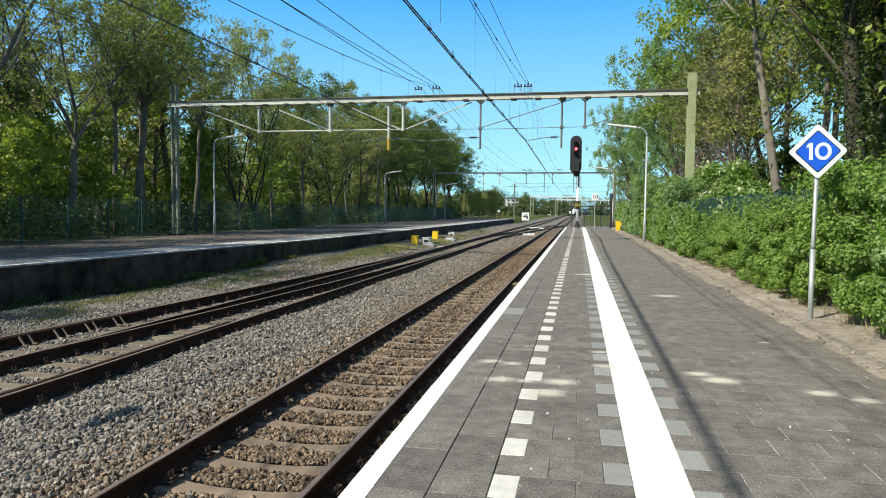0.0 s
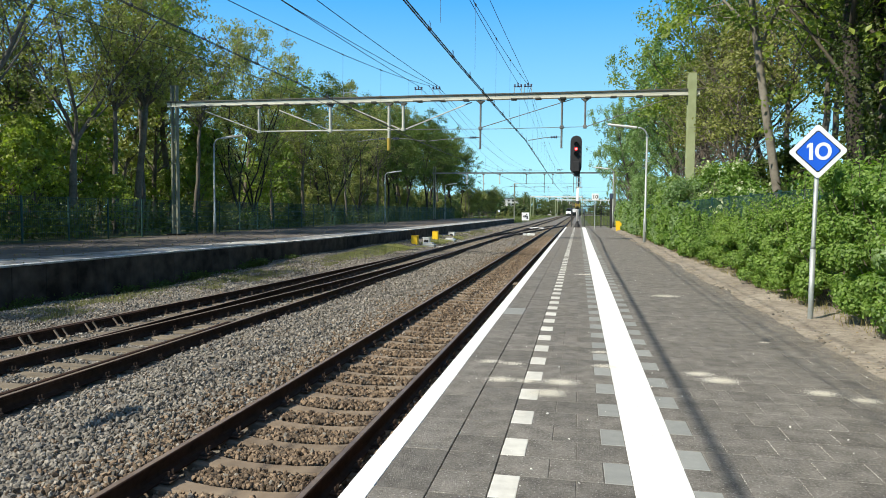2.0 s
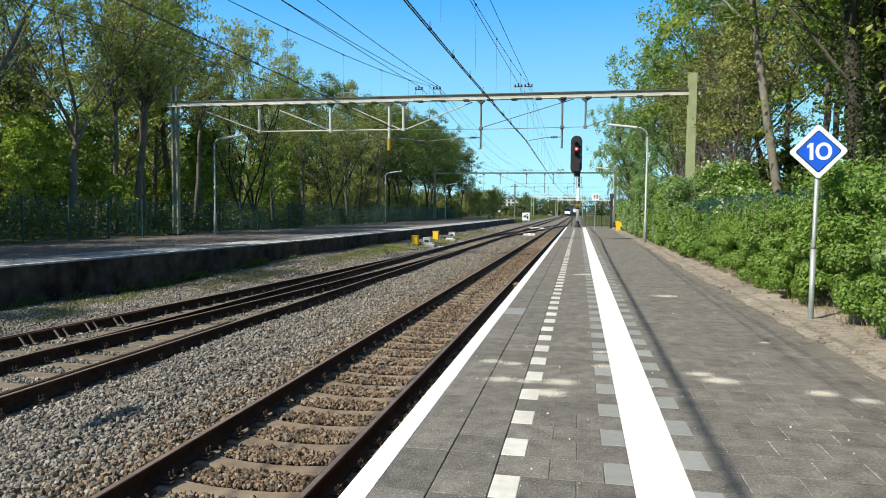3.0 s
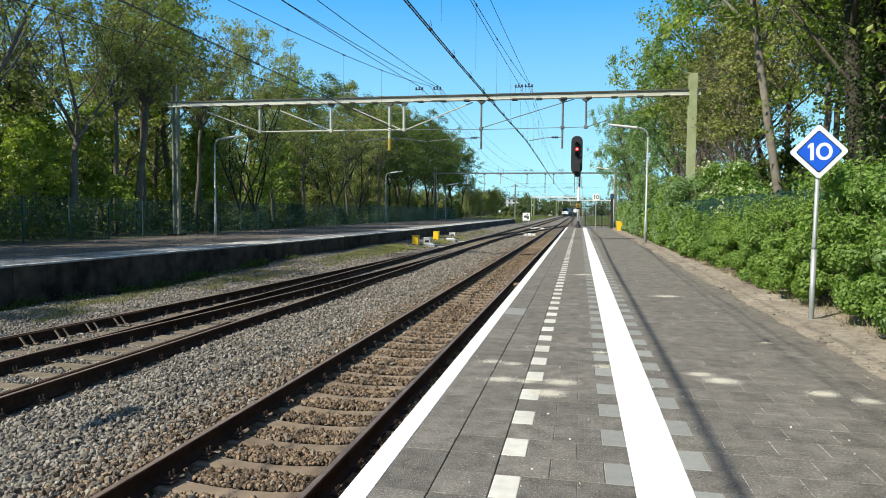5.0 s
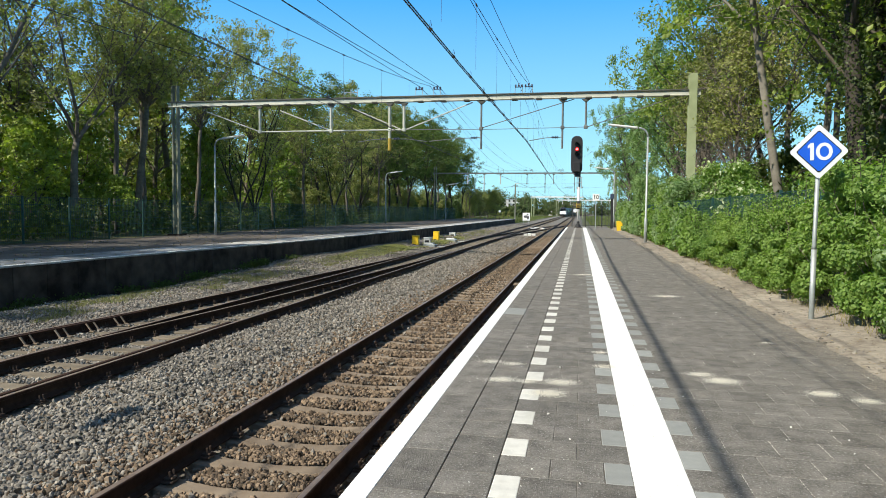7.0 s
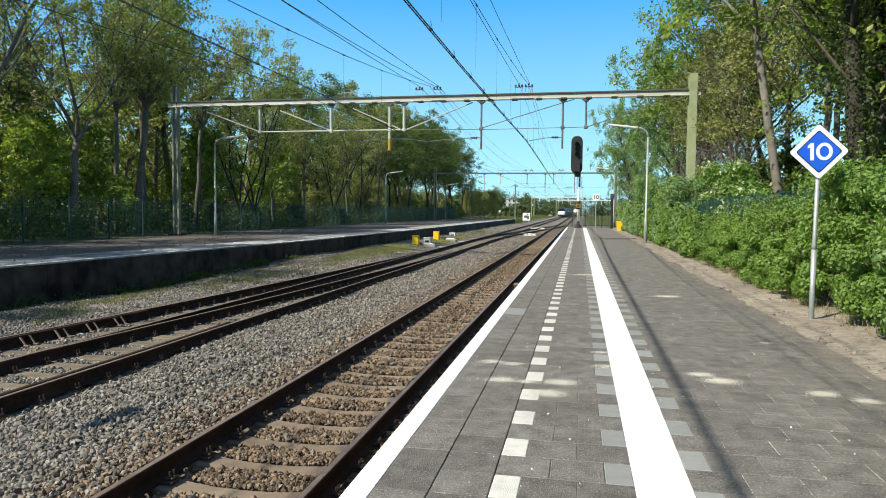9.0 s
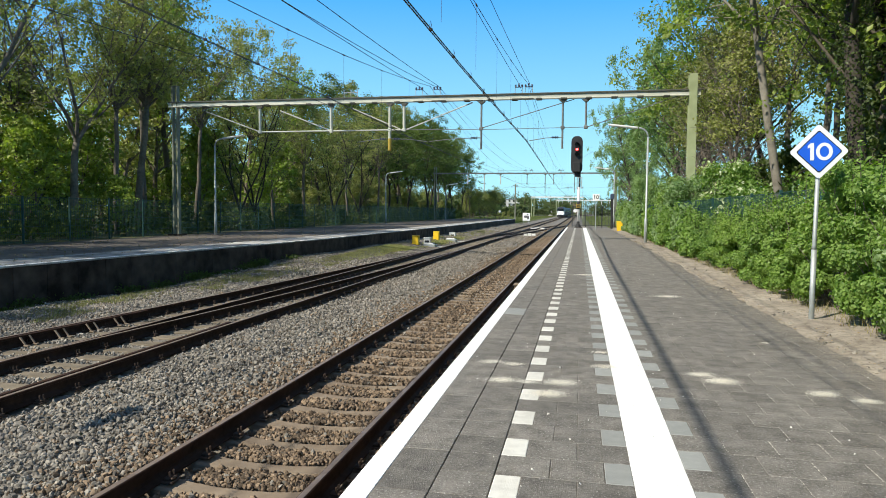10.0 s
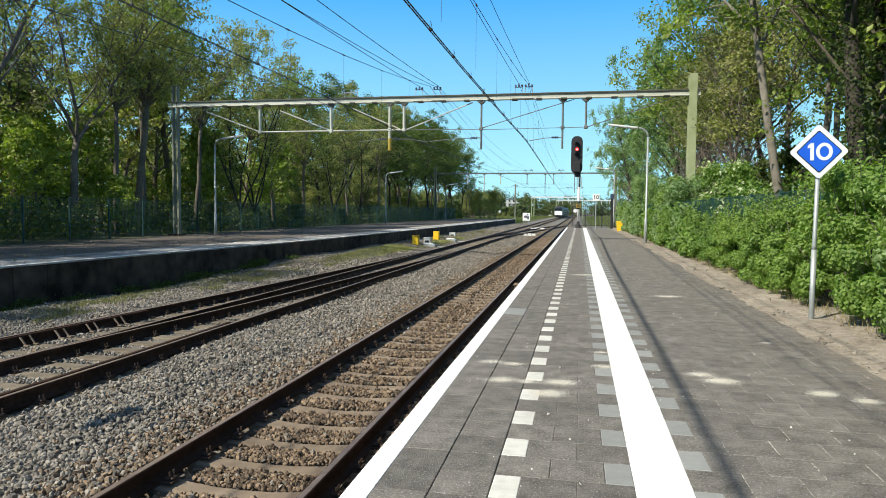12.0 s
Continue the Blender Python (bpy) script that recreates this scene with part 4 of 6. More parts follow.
# ---- lineside boxes ----
def track_box(at, size, material, label, plate=False, name="lineside_cabinet"):
    w, d, h = size
    g = thing(name, at, label, "cabinet", "lineside boxes")
    part("body", Shape().box((-w / 2, -d / 2, 0.12), (w / 2, d / 2, h), 0.02), M[material], g)
    part("lid", Shape().box((-w / 2 - 0.02, -d / 2 - 0.02, h), (w / 2 + 0.02, d / 2 + 0.02, h + 0.04), 0.012), M[material], g)
    if plate:
        part("plate", Shape().box((-0.14, -d / 2 - 0.012, h - 0.28), (0.14, -d / 2 - 0.003, h - 0.14)), M["black"], g, "dark plate")
    part("stand", Shape().box((-w / 2 + 0.05, -d / 2 + 0.05, -0.15), (w / 2 - 0.05, d / 2 - 0.05, 0.12)), M["fence_grey"], g)


track_box((-10.3, 42.6, -1.0), (0.42, 0.35, 0.75), "yellow", "upright yellow cabinet in the ballast beside the track")
track_box((-10.5, 50.0, -1.0), (0.42, 0.35, 0.82), "yellow", "upright yellow cabinet in the ballast beside the track")
track_box((-9.75, 43.6, -1.0), (0.46, 0.3, 0.6), "plastic_white", "small off-white junction box with a dark plate", True)
track_box((-10.8, 58.2, -1.0), (0.55, 0.3, 0.5), "plastic_white", "small off-white junction box with a dark plate", True)

def point_machine(at):
    g = thing("point_machine", at, "low grey point machine with rods beside the rail", "point machine", "point machines")
    part("body", Shape().box((-0.55, -0.3, -0.05), (0.25, 0.3, 0.22), 0.05), M["galv"], g)
    part("lid", Shape().box((-0.5, -0.26, 0.22), (0.1, 0.26, 0.3), 0.03), M["plastic_white"], g)
    part("rod", Shape().tube([(0.2, 0.1, 0.05), (1.1, 0.1, 0.05)], 0.025, 8), M["galv"], g)


point_machine((-9.2, 42.6, -0.96))
point_machine((-9.3, 50.5, -0.96))
bond = thing("bond_box", (-1.66, 19.3, -0.98), "small rusty bond box beside the rail", "box")
part("body", Shape().box((-0.11, -0.22, -0.1), (0.11, 0.22, 0.3), 0.03), M["sleeper"], bond)
part("lid", Shape().box((-0.13, -0.24, 0.3), (0.13, 0.24, 0.34), 0.012), M["sleeper"], bond)


def trough(at, length, turn):
    g = thing("cable_cover", at, "whitish concrete cover slabs between the tracks", "cover", "cover slabs", turn=turn)
    for i in range(3):
        a = -length / 2 + i * length / 3
        part("slab", Shape().box((a + 0.02, -0.5, -0.25), (a + length / 3 - 0.02, 0.5, 0.16 + 0.03 * (i % 2)), 0.04), M["plastic_white"], g)


trough((-4.75, 67.0, -0.95), 1.2, 4)
trough((-5.6, 92.0, -0.95), 2.2, 0)


def marker_board():
    g = thing("marker_board", (-10.65, 140.0, -1.0), "square white board with dark marks on two legs", "sign")
    b = part("board", Shape().box((-0.75, -0.03, 0.5), (0.75, 0.03, 2.1), 0.02), M["sign_white"], g)
    s = Shape().prism([(-0.55, 1.3), (-0.25, 1.0), (-0.25, 1.6)], -0.05, -0.04).box((-0.2, -0.05, 1.1), (0.1, -0.04, 1.55)).box((0.18, -0.05, 0.8), (0.5, -0.04, 1.45)).box((0.1, -0.05, 1.6), (0.35, -0.04, 1.85))
    part("marking", s, M["black"], b)
    for x in (-0.5, 0.5):
        part("leg", Shape().box((x - 0.04, -0.03, -0.4), (x + 0.04, 0.03, 0.5)), M["galv"], g)
    g = thing("platform_end_sign", (-13.0, 113.0, 0), "small round white sign on a dark post", "sign")
    part("post", Shape().tube([(0, 0, -0.1), (0, 0, 1.5)], 0.06, 8), M["black"], g)
    part("disc", Shape().tube([(0, -0.08, 1.35), (0, -0.04, 1.35)], 0.2, 16), M["sign_white"], g)


marker_board()


# ---- long fences ----
def mesh_fence(name, x, y0, y1, z, h, step, label, gap=0.1):
    f = thing(name, (x, 0, z), label, "fence")
    post = Shape().box((-0.03, -0.03, -0.3), (0.03, 0.03, h + 0.05), 0.006).mesh("post", M["fence"])
    panel = Shape()
    k = 0.0
    while k < step - 0.05:
        panel.box((-0.004, k + 0.03, 0.06), (0.004, k + 0.04, h))
        k += gap
    for zz in np.arange(0.1, h + 0.01, (h - 0.1) / 6):
        panel.box((-0.009, 0.03, zz - 0.008), (0.009, step - 0.03, zz + 0.008))
    panel = panel.mesh("panel", M["fence"])
    y = y0
    while y < y1:
        put("post", post, f, pose(0, y, 0))
        tagged(put("panel", panel, f, pose(0, y, 0)), kind="stuff")
        y += step


mesh_fence("mesh_fence", -21.4, 8, 118, -0.05, 1.85, 2.5, "dark green wire mesh fence behind the far platform")
mesh_fence("mesh_fence", 4.15, 3, 62, 0.0, 1.85, 2.5, "dark green wire mesh fence standing in the shrubs", 0.08)


# ---- trees and shrubs ----
def tree(name, seed, height, girth, spread, low, limbs, leaves, size, clump, leaf, bark, label, lean=0.0, sub=5, droop=0.3, bare=0.0, ivy=0, wander=0.05, rise=0.0, leaders=0, fork=0.35, pads=0.5, clear=0.0):
    """A tapered trunk, forking into leaders where it does, with limbs and twigs; leaves in separate clumps at the twig ends.
    pads: how many of the twig ends carry a clump; bare: how many limbs are leafless; clear: no leaves below this share of the height."""
    rng = np.random.default_rng(seed)
    g = thing(name, (0, 0, 0), label, "tree", "trees beside the line")
    wood = Shape()
    n = 9
    top = height * (fork if leaders else 0.93)
    trunk = [np.zeros(3)]
    way = np.array([lean, lean * 0.3, 1.0])
    for i in range(1, n):
        way = way + np.array([rng.normal(0, wander), rng.normal(0, wander), 0])
        trunk.append(trunk[-1] + way / np.linalg.norm(way) * top / (n - 1))
    slim = 0.35 if leaders else 0.9
    radii = [girth * (1.4 if i == 0 else 1.15) * (1 - slim * (i / (n - 1)) ** 1.25) for i in range(n)]
    trunk[0][2] -= 0.3
    wood.tube(trunk, radii, 9)
    axes = [(trunk, radii)] if not leaders else []
    for k in range(leaders):
        a = 2 * math.pi * (k + rng.uniform(-0.2, 0.2)) / leaders
        d = np.array([math.cos(a), math.sin(a), 0]) * rng.uniform(0.12, 0.42) + np.array([lean, 0, 1.0])
        path, ln = [trunk[-1]], (height * rng.uniform(0.86, 0.97) - top)
        for j in range(7):
            d = d + np.array([rng.normal(0, 0.15), rng.normal(0, 0.15), 0.07])
            d /= np.linalg.norm(d)
            path.append(path[-1] + d * ln / 7)
        r = [radii[-1] * rng.uniform(0.65, 0.85) * (1 - 0.88 * j / 7) for j in range(8)]
        wood.tube(path, r, 7, False)
        axes.append((path, r))
    tips = []
    for k in range(limbs):
        f = low + (0.97 - low) * ((k + rng.uniform(0, 1)) / limbs)
        path, rr = axes[k % len(axes)]
        m = len(path)
        z = f * height
        v = f * (m - 1) if not leaders else np.clip((z - path[0][2]) / (path[-1][2] - path[0][2]), 0.02, 0.97) * (m - 1)
        i = min(int(v), m - 2)
        u = v - i
        start = path[i] * (1 - u) + path[i + 1] * u
        r0 = (rr[i] * (1 - u) + rr[i + 1] * u) * rng.uniform(0.4, 0.65)
        a = k * 2.4 + rng.uniform(-0.5, 0.5)
        up = rise + rng.uniform(0.75, 1.5) + 0.5 * f - 0.5 * max(0.0, droop - 0.3)
        d = np.array([math.cos(a), math.sin(a), up])
        d /= np.linalg.norm(d)
        ln = spread * rng.uniform(0.75, 1.25) * (1.15 - 0.65 * ((f - low) / (1 - low)))
        leafless = rng.uniform() < bare
        limb = [start]
        for j in range(5):
            d = d + np.array([rng.normal(0, 0.12), rng.normal(0, 0.12), 0.1 - 0.12 * droop])
            d /= np.linalg.norm(d)
            limb.append(limb[-1] + d * ln / 5)
        wood.tube(limb, [max(0.012, r0 * (1 - 0.85 * j / 5)) for j in range(6)], 6, False)
        for q in range(sub):
            j = rng.integers(1, 6)
            e = d * 0.6 + rng.normal(0, 0.6, 3) + np.array([0, 0, 0.25 - droop * 0.5])
            e /= np.linalg.norm(e)
            l2 = ln * rng.uniform(0.25, 0.5)
            twig = [limb[j]]
            for w in range(3):
                e = e + rng.normal(0, 0.2, 3) + np.array([0, 0, -0.15 * droop])
                e /= np.linalg.norm(e)
                twig.append(twig[-1] + e * l2 / 3)
            wood.tube(twig, [r0 * 0.3, r0 * 0.2, 0.012, 0.006], 4, False)
            for v in range(3):
                o = twig[1 + v % 3]
                h = e + rng.normal(0, 0.7, 3)
                h = h / np.linalg.norm(h) * l2 * 0.45
                wood.tube([o, o + h], [0.009, 0.004], 3, False)
                if not leafless and rng.uniform() < pads:
                    tips.append((o + h * 0.9, rng.uniform(0.55, 1.25)))
            if not leafless:
                tips.append((twig[3], rng.uniform(0.7, 1.35)))
        if not leafless:
            tips.append((limb[5], 1.3))
    part("trunk", wood, M[bark], g, smooth=True)
    tips = [(p, w) for p, w in tips if p[2] > clear * height]
    weight = sum(w * w for p, w in tips)
    pts, face = [], []
    for p, w in tips:
        per = max(4, int(leaves * w * w / weight))
        u = rng.normal(0, 1, (per, 3))
        u /= np.linalg.norm(u, axis=1)[:, None]
        flat = np.array([1.0, 1.0, 0.62]) if droop < 0.6 else np.array([0.62, 0.62, 1.15])
        pts.append(p + u * (rng.uniform(0.05, 1, per) ** 0.45)[:, None] * clump * 1.6 * w * flat)
        face.append(u)
    ob = new("crown", leaf_mesh("crown", np.concatenate(pts), size, M[leaf], rng, droop, out=np.concatenate(face)))
    ob.parent = g
    if ivy:
        f = rng.uniform(0.02, 0.75, ivy) * (n - 1)
        i = f.astype(int)
        way = np.array(trunk)
        pts = way[i] + (way[i + 1] - way[i]) * (f - i)[:, None] + rng.normal(0, 1, (ivy, 3)) * girth * np.array([1.0, 1.0, 0.5])
        ob = new("ivy", leaf_mesh("ivy", pts, 0.05, M["leaf_ivy"], rng, 0.5))
        ob.parent = g
    return g


def forest(kinds, places):
    """Each place: which kind, x, y, z, turn, size."""
    used = set()
    for k, x, y, z, turn, size in places:
        m = pose(x, y, z, 0, 0, turn) @ Matrix.Diagonal((size, size, size, 1))
        if k in used:
            ob = copy_thing(kinds[k], pose(x, y, z, 0, 0, turn))
            ob.scale = (size, size, size)
        else:
            kinds[k].matrix_basis = m
            used.add(k)


KINDS = [
    tree("alder_tree", 1, 15.6, 0.19, 4.0, 0.26, 28, 9500, 0.12, 0.33, "leaf_spring", "bark", "tall tree with young yellow-green leaves", sub=6, rise=-0.1, leaders=2, fork=0.45, wander=0.07),
    tree("maple_tree", 2, 14.8, 0.17, 4.9, 0.28, 24, 9500, 0.13, 0.38, "leaf_fresh", "bark", "tall tree with fresh bright green leaves", sub=6, rise=-0.25),
    tree("oak_tree", 3, 15.0, 0.2, 4.4, 0.26, 20, 5000, 0.11, 0.27, "leaf_spring", "bark_mid", "half-leafed tree with dark forking limbs", 0.04, sub=8, leaders=3, fork=0.33, pads=0.3, wander=0.07),
    tree("elm_tree", 4, 15.0, 0.17, 4.4, 0.2, 28, 10000, 0.13, 0.38, "leaf_deep", "bark_dark", "tall tree with deep green leaves", sub=6, rise=-0.2, leaders=2, fork=0.35),
    tree("bare_tree", 5, 14.0, 0.14, 3.2, 0.24, 24, 3200, 0.105, 0.26, "leaf_spring", "bark_mid", "nearly bare grey tree just coming into leaf", sub=8, leaders=2, fork=0.5, pads=0.35, bare=0.25, wander=0.08),
    tree("young_tree", 6, 6.0, 0.06, 1.9, 0.12, 15, 2600, 0.14, 0.26, "leaf_fresh", "bark", "low leafy understorey tree", sub=4),
    tree("ivy_bush", 7, 4.0, 0.06, 1.7, 0.06, 15, 2600, 0.14, 0.26, "leaf_ivy", "bark_dark", "dark evergreen undergrowth bush", sub=4),
    tree("birch_tree", 8, 13.5, 0.13, 3.8, 0.28, 30, 20000, 0.1, 0.27, "leaf_birch", "bark", "leafy tree with drooping fine twigs", droop=1.0, pads=0.6),
    tree("lime_tree", 9, 17.5, 0.118, 3.2, 0.36, 17, 5200, 0.15, 0.28, "leaf_fresh", "bark_pale", "large tree with big fresh green leaves and a leaning trunk", -0.15, droop=0.5, wander=0.012, sub=5, pads=0.3),
    tree("thorn_tree", 10, 9.5, 0.1, 2.6, 0.12, 28, 4800, 0.085, 0.22, "leaf_bud", "bark_twig", "twiggy brownish tree with sparse small leaves", bare=0.25, sub=9, pads=0.35, clear=0.48),
    # dark bark and dense ivy stand for canopy shade on this trunk
    tree("dark_tree", 12, 16.0, 0.175, 3.4, 0.3, 16, 5200, 0.13, 0.3, "leaf_fresh", "bark_dark", "tall ivy-clad tree darkened as if in shade", ivy=9000, pads=0.3),
    tree("sallow_bush", 14, 6.0, 0.07, 2.2, 0.1, 18, 4200, 0.13, 0.3, "leaf_spring", "bark", "olive-green bushy sallow on the bank", sub=6),
    tree("back_tree", 13, 15.0, 0.15, 3.4, 0.26, 13, 3000, 0.2, 0.42, "leaf_spring", "bark", "slender tree standing deeper in the wood", sub=3),
    tree("sycamore_tree", 15, 14.5, 0.15, 3.4, 0.2, 26, 5200, 0.11, 0.28, "leaf_spring", "bark_dark", "half-leafed tree with several dark stems from one foot", sub=6, leaders=4, fork=0.09, pads=0.3, bare=0.15),
]


def far_woods(places, name="far_woods", size=0.55, per=40):
    """Distant trees and thickets, too many and too small to tell apart."""
    rng = np.random.default_rng(17)
    pts, outs, trunks = [], [], Shape()
    for x, y, z, h in places:
        k = 14
        c = np.stack([x + rng.normal(0, 0.16, k) * h, y + rng.normal(0, 0.16, k) * h, z + h * (0.08 + 0.82 * rng.uniform(0, 1, k))], 1)
        u = rng.normal(0, 1, (k * per, 3))
        pts.append(np.repeat(c, per, 0) + u * 0.07 * h)
        outs.append(u / np.linalg.norm(u, axis=1)[:, None])
        trunks.tube([(x, y, z - 0.3), (x, y, z + 0.75 * h)], [0.018 * h, 0.006 * h], 5, False)
    for name, i, leaf in ((name, 0, "leaf_far"), (name, 1, "leaf_far" if size > 0.3 else "leaf_spring")):
        c = np.concatenate(pts[i::2])
        c[:, 2] = np.maximum(c[:, 2], -0.9)
        ob = new(name, leaf_mesh(name, c, size, M[leaf], rng, long=1.2, out=np.concatenate(outs[i::2])))
        tagged(ob, "distant green trees and thickets along the line", "woods", kind="stuff")
    ob = new("far_trunks", trunks.mesh("far_trunks", M["bark"]))
    tagged(ob, "thin trunks of the distant trees", "woods", kind="stuff")


def woods():
    rng = np.random.default_rng(11)
    places = []
    # left wood: the trunks that stand along the fence, one by one
    for k, x, y, turn, size in ((2, -22.9, 22.4, 40, 1.0), (2, -24.0, 29.2, 200, 0.95), (4, -24.2, 32.3, 60, 0.92), (0, -24.0, 33.7, 10, 0.98), (4, -24.6, 40.4, 130, 1.0),
                                (13, -23.6, 44.5, 280, 0.95), (13, -24.4, 48.6, 80, 0.95), (4, -25.0, 53.0, 20, 0.86), (0, -24.6, 58.5, 250, 0.8), (13, -23.9, 64.0, 170, 0.92), (4, -24.0, 69.0, 310, 0.9),
                                (13, -24.5, 74.0, 110, 0.95), (4, -24.0, 79.8, 45, 0.95), (3, -24.6, 86.8, 150, 0.92), (3, -24.2, 95.0, 220, 0.95), (3, -24.0, 107.5, 90, 1.05), (3, -24.6, 116.0, 330, 1.05),
                                (3, -24.0, 124.0, 15, 1.0), (3, -24.8, 133.0, 75, 1.0), (3, -24.5, 142.0, 190, 0.9)):
        places.append((k, x, y, 0.0, turn, size * (0.93 if 40 < y < 100 else 1)))
    for k, x, y, turn, size in ((1, -28.5, 42.0, 30, 0.9), (12, -29.5, 39.0, 80, 0.8), (5, -24.2, 20.4, 10, 0.85), (5, -24.6, 23.6, 100, 0.9), (5, -24.3, 26.2, 200, 0.8), (5, -25.6, 28.4, 50, 0.95), (0, -28.5, 30.0, 70, 0.9), (0, -27.5, 42.5, 200, 1.08), (4, -26.0, 37.5, 20, 1.05), (5, -25.4, 42.6, 40, 1.1), (5, -26.2, 46.4, 140, 1.2), (5, -25.6, 51.0, 250, 1.1), (5, -26.4, 55.5, 300, 1.2), (3, -27.0, 100.0, 40, 1.0)):
        places.append((k, x, y, -0.05, turn, size))
    # and the rows behind them; below y = 17 unseen trees, added for shade
    for row, (x, step) in enumerate(((-24.2, 6.0), (-31.0, 8.6), (-38.5, 6.4), (-46.0, 6.8))):
        y = -14.0 + row if row < 2 else 16.0
        while y < (10 if row == 0 else 168 if row == 1 else 150):
            k = int(rng.choice([0, 1, 2, 3], p=[0.5, 0.25, 0.05, 0.2] if y < 90 else [0.2, 0.05, 0.05, 0.7]))
            if row > 1:
                k = 12
            elif y < 17:
                k = 3 if rng.uniform() < 0.6 else 1
            if y < 17:
                size = rng.uniform(0.97, 1.04) if row == 0 else rng.uniform(0.86, 0.92)
            elif row == 1:
                size = rng.uniform(0.9, 1.02) if y < 42 else rng.uniform(0.98, 1.1) if y < 85 else rng.uniform(1.1, 1.22)
            else:
                size = rng.uniform(0.78, 0.92) if y < 55 else rng.uniform(0.85, 1.0)
            places.append((k, x + rng.normal(0, 0.8), y + rng.normal(0, 0.8), 0.0, rng.uniform(0, 360), size))
            y += step * rng.uniform(0.75, 1.25) * (0.7 if y > 80 else 1.5 if row == 1 and 2 < y < 70 else 1)
    for x, step, ks in ((-23.2, 11.0, (6, 5, 5)), (-27.5, 5.2, (5, 5, 6)), (-32.5, 5.5, (5, 5))):
        y = 12.0
        while y < 150:
            places.append((int(rng.choice(ks if y < 62 else (11, 11, 6))), x + rng.normal(0, 0.5), y + rng.normal(0, 0.5), -0.1, rng.uniform(0, 360), rng.uniform(0.5, 0.8) * (0.7 if x > -25 else 1)))
            y += step * rng.uniform(0.7, 1.3)
    # more unseen trees left of the view, added to shade the far platform
    for k, x, y, size in ((3, -24.5, 7.5, 1.0), (1, -24.0, 10.5, 1.0), (4, -24.4, 13.6, 0.9), (2, -25.0, 16.9, 0.85)):
        places.append((k, x, y, 0.0, 50 * y, size))
    for x, y, size in ((-27.0, 24.5, 0.9), (-28.0, 27.0, 1.25), (-27.6, 30.5, 1.3), (-28.4, 34.5, 1.2)):
        places.append((5, x, y, -0.1, 60 * y, size))
    for i in range(22):
        q = rng.uniform(168, 198)
        places.append((int(rng.choice([11, 11, 11, 9])), -0.14 * q + rng.uniform(-6, 5), q, -0.9, rng.uniform(0, 360), rng.uniform(0.9, 1.25)))
        if places[-1][0] == 9:
            places[-1] = (*places[-1][:5], 0.6)
    for x, y, size in ((-13.5, 104, 0.14), (-12.6, 108, 0.18), (-12.4, 113, 0.2), (-12.8, 117, 0.16), (-12.3, 120, 0.22), (-13.4, 122.5, 0.18)):
        places.append((11, x, y, 0.0, 40 * y, size))
    places.append((4, -26.5, 166, -0.9, 20, 0.75))
    places.append((4, -28.5, 171, -0.9, 120, 0.7))
    distant = []
    deep = []
    for x, h0, h1 in ((-36, 5, 7.5), (-42, 6.5, 9), (-52, 9, 12)):
        for i in range(46):
            deep.append((x + rng.normal(0, 1.5), 10 + 3.2 * i + rng.normal(0, 0.8), -0.1, rng.uniform(h0, h1)))
    for i in range(34):
        deep.append((-33.8 + rng.normal(0, 1.2), 16 + 2.0 * i, -0.1, rng.uniform(6.5, 9.0)))
    far_woods(deep, "deep_thicket", 0.22, 64)
    for i in range(60):
        distant.append((-33 - rng.uniform(0, 50), rng.uniform(172, 330), -0.9, rng.uniform(5, 8.5)))
    for i in range(60):
        distant.append((-26 - rng.uniform(0, 60), rng.uniform(290, 400), -0.9, rng.uniform(9, 13)))
    for i in range(50):
        y = rng.uniform(95, 420)
        distant.append((11 + rng.uniform(0, 50) + (y - 95) * 0.06, y, -0.9, rng.uniform(4, 7.5)))
    for i in range(70):
        distant.append((-80 + 170 * (i + rng.uniform()) / 70, rng.uniform(425, 480), -0.9, rng.uniform(9, 13)))
    for i in range(120):
        distant.append((-160 + 300 * (i + rng.uniform()) / 120, rng.uniform(500, 660), -0.9, rng.uniform(12, 17)))
    for i in range(150):
        distant.append((-110 + 260 * (i + rng.uniform()) / 150, rng.uniform(405, 425), -0.9, rng.uniform(3.5, 5.0)))
    for i in range(8):
        distant.append((-0.1 * 260 + rng.normal(0, 3), 255 + 8 * i, -0.9, rng.uniform(4, 5.5)))
    keep_low = distant[-8:]
    distant = [q for q in distant if not (130 < q[1] < 580 and abs(q[0] - bend(q[1]) + 5) < 10) and not (q[1] > 165 and -0.112 < q[0] / q[1] < -0.086 and q[1] < 544 and q[3] > 5.0)]
    far_woods(distant + keep_low)
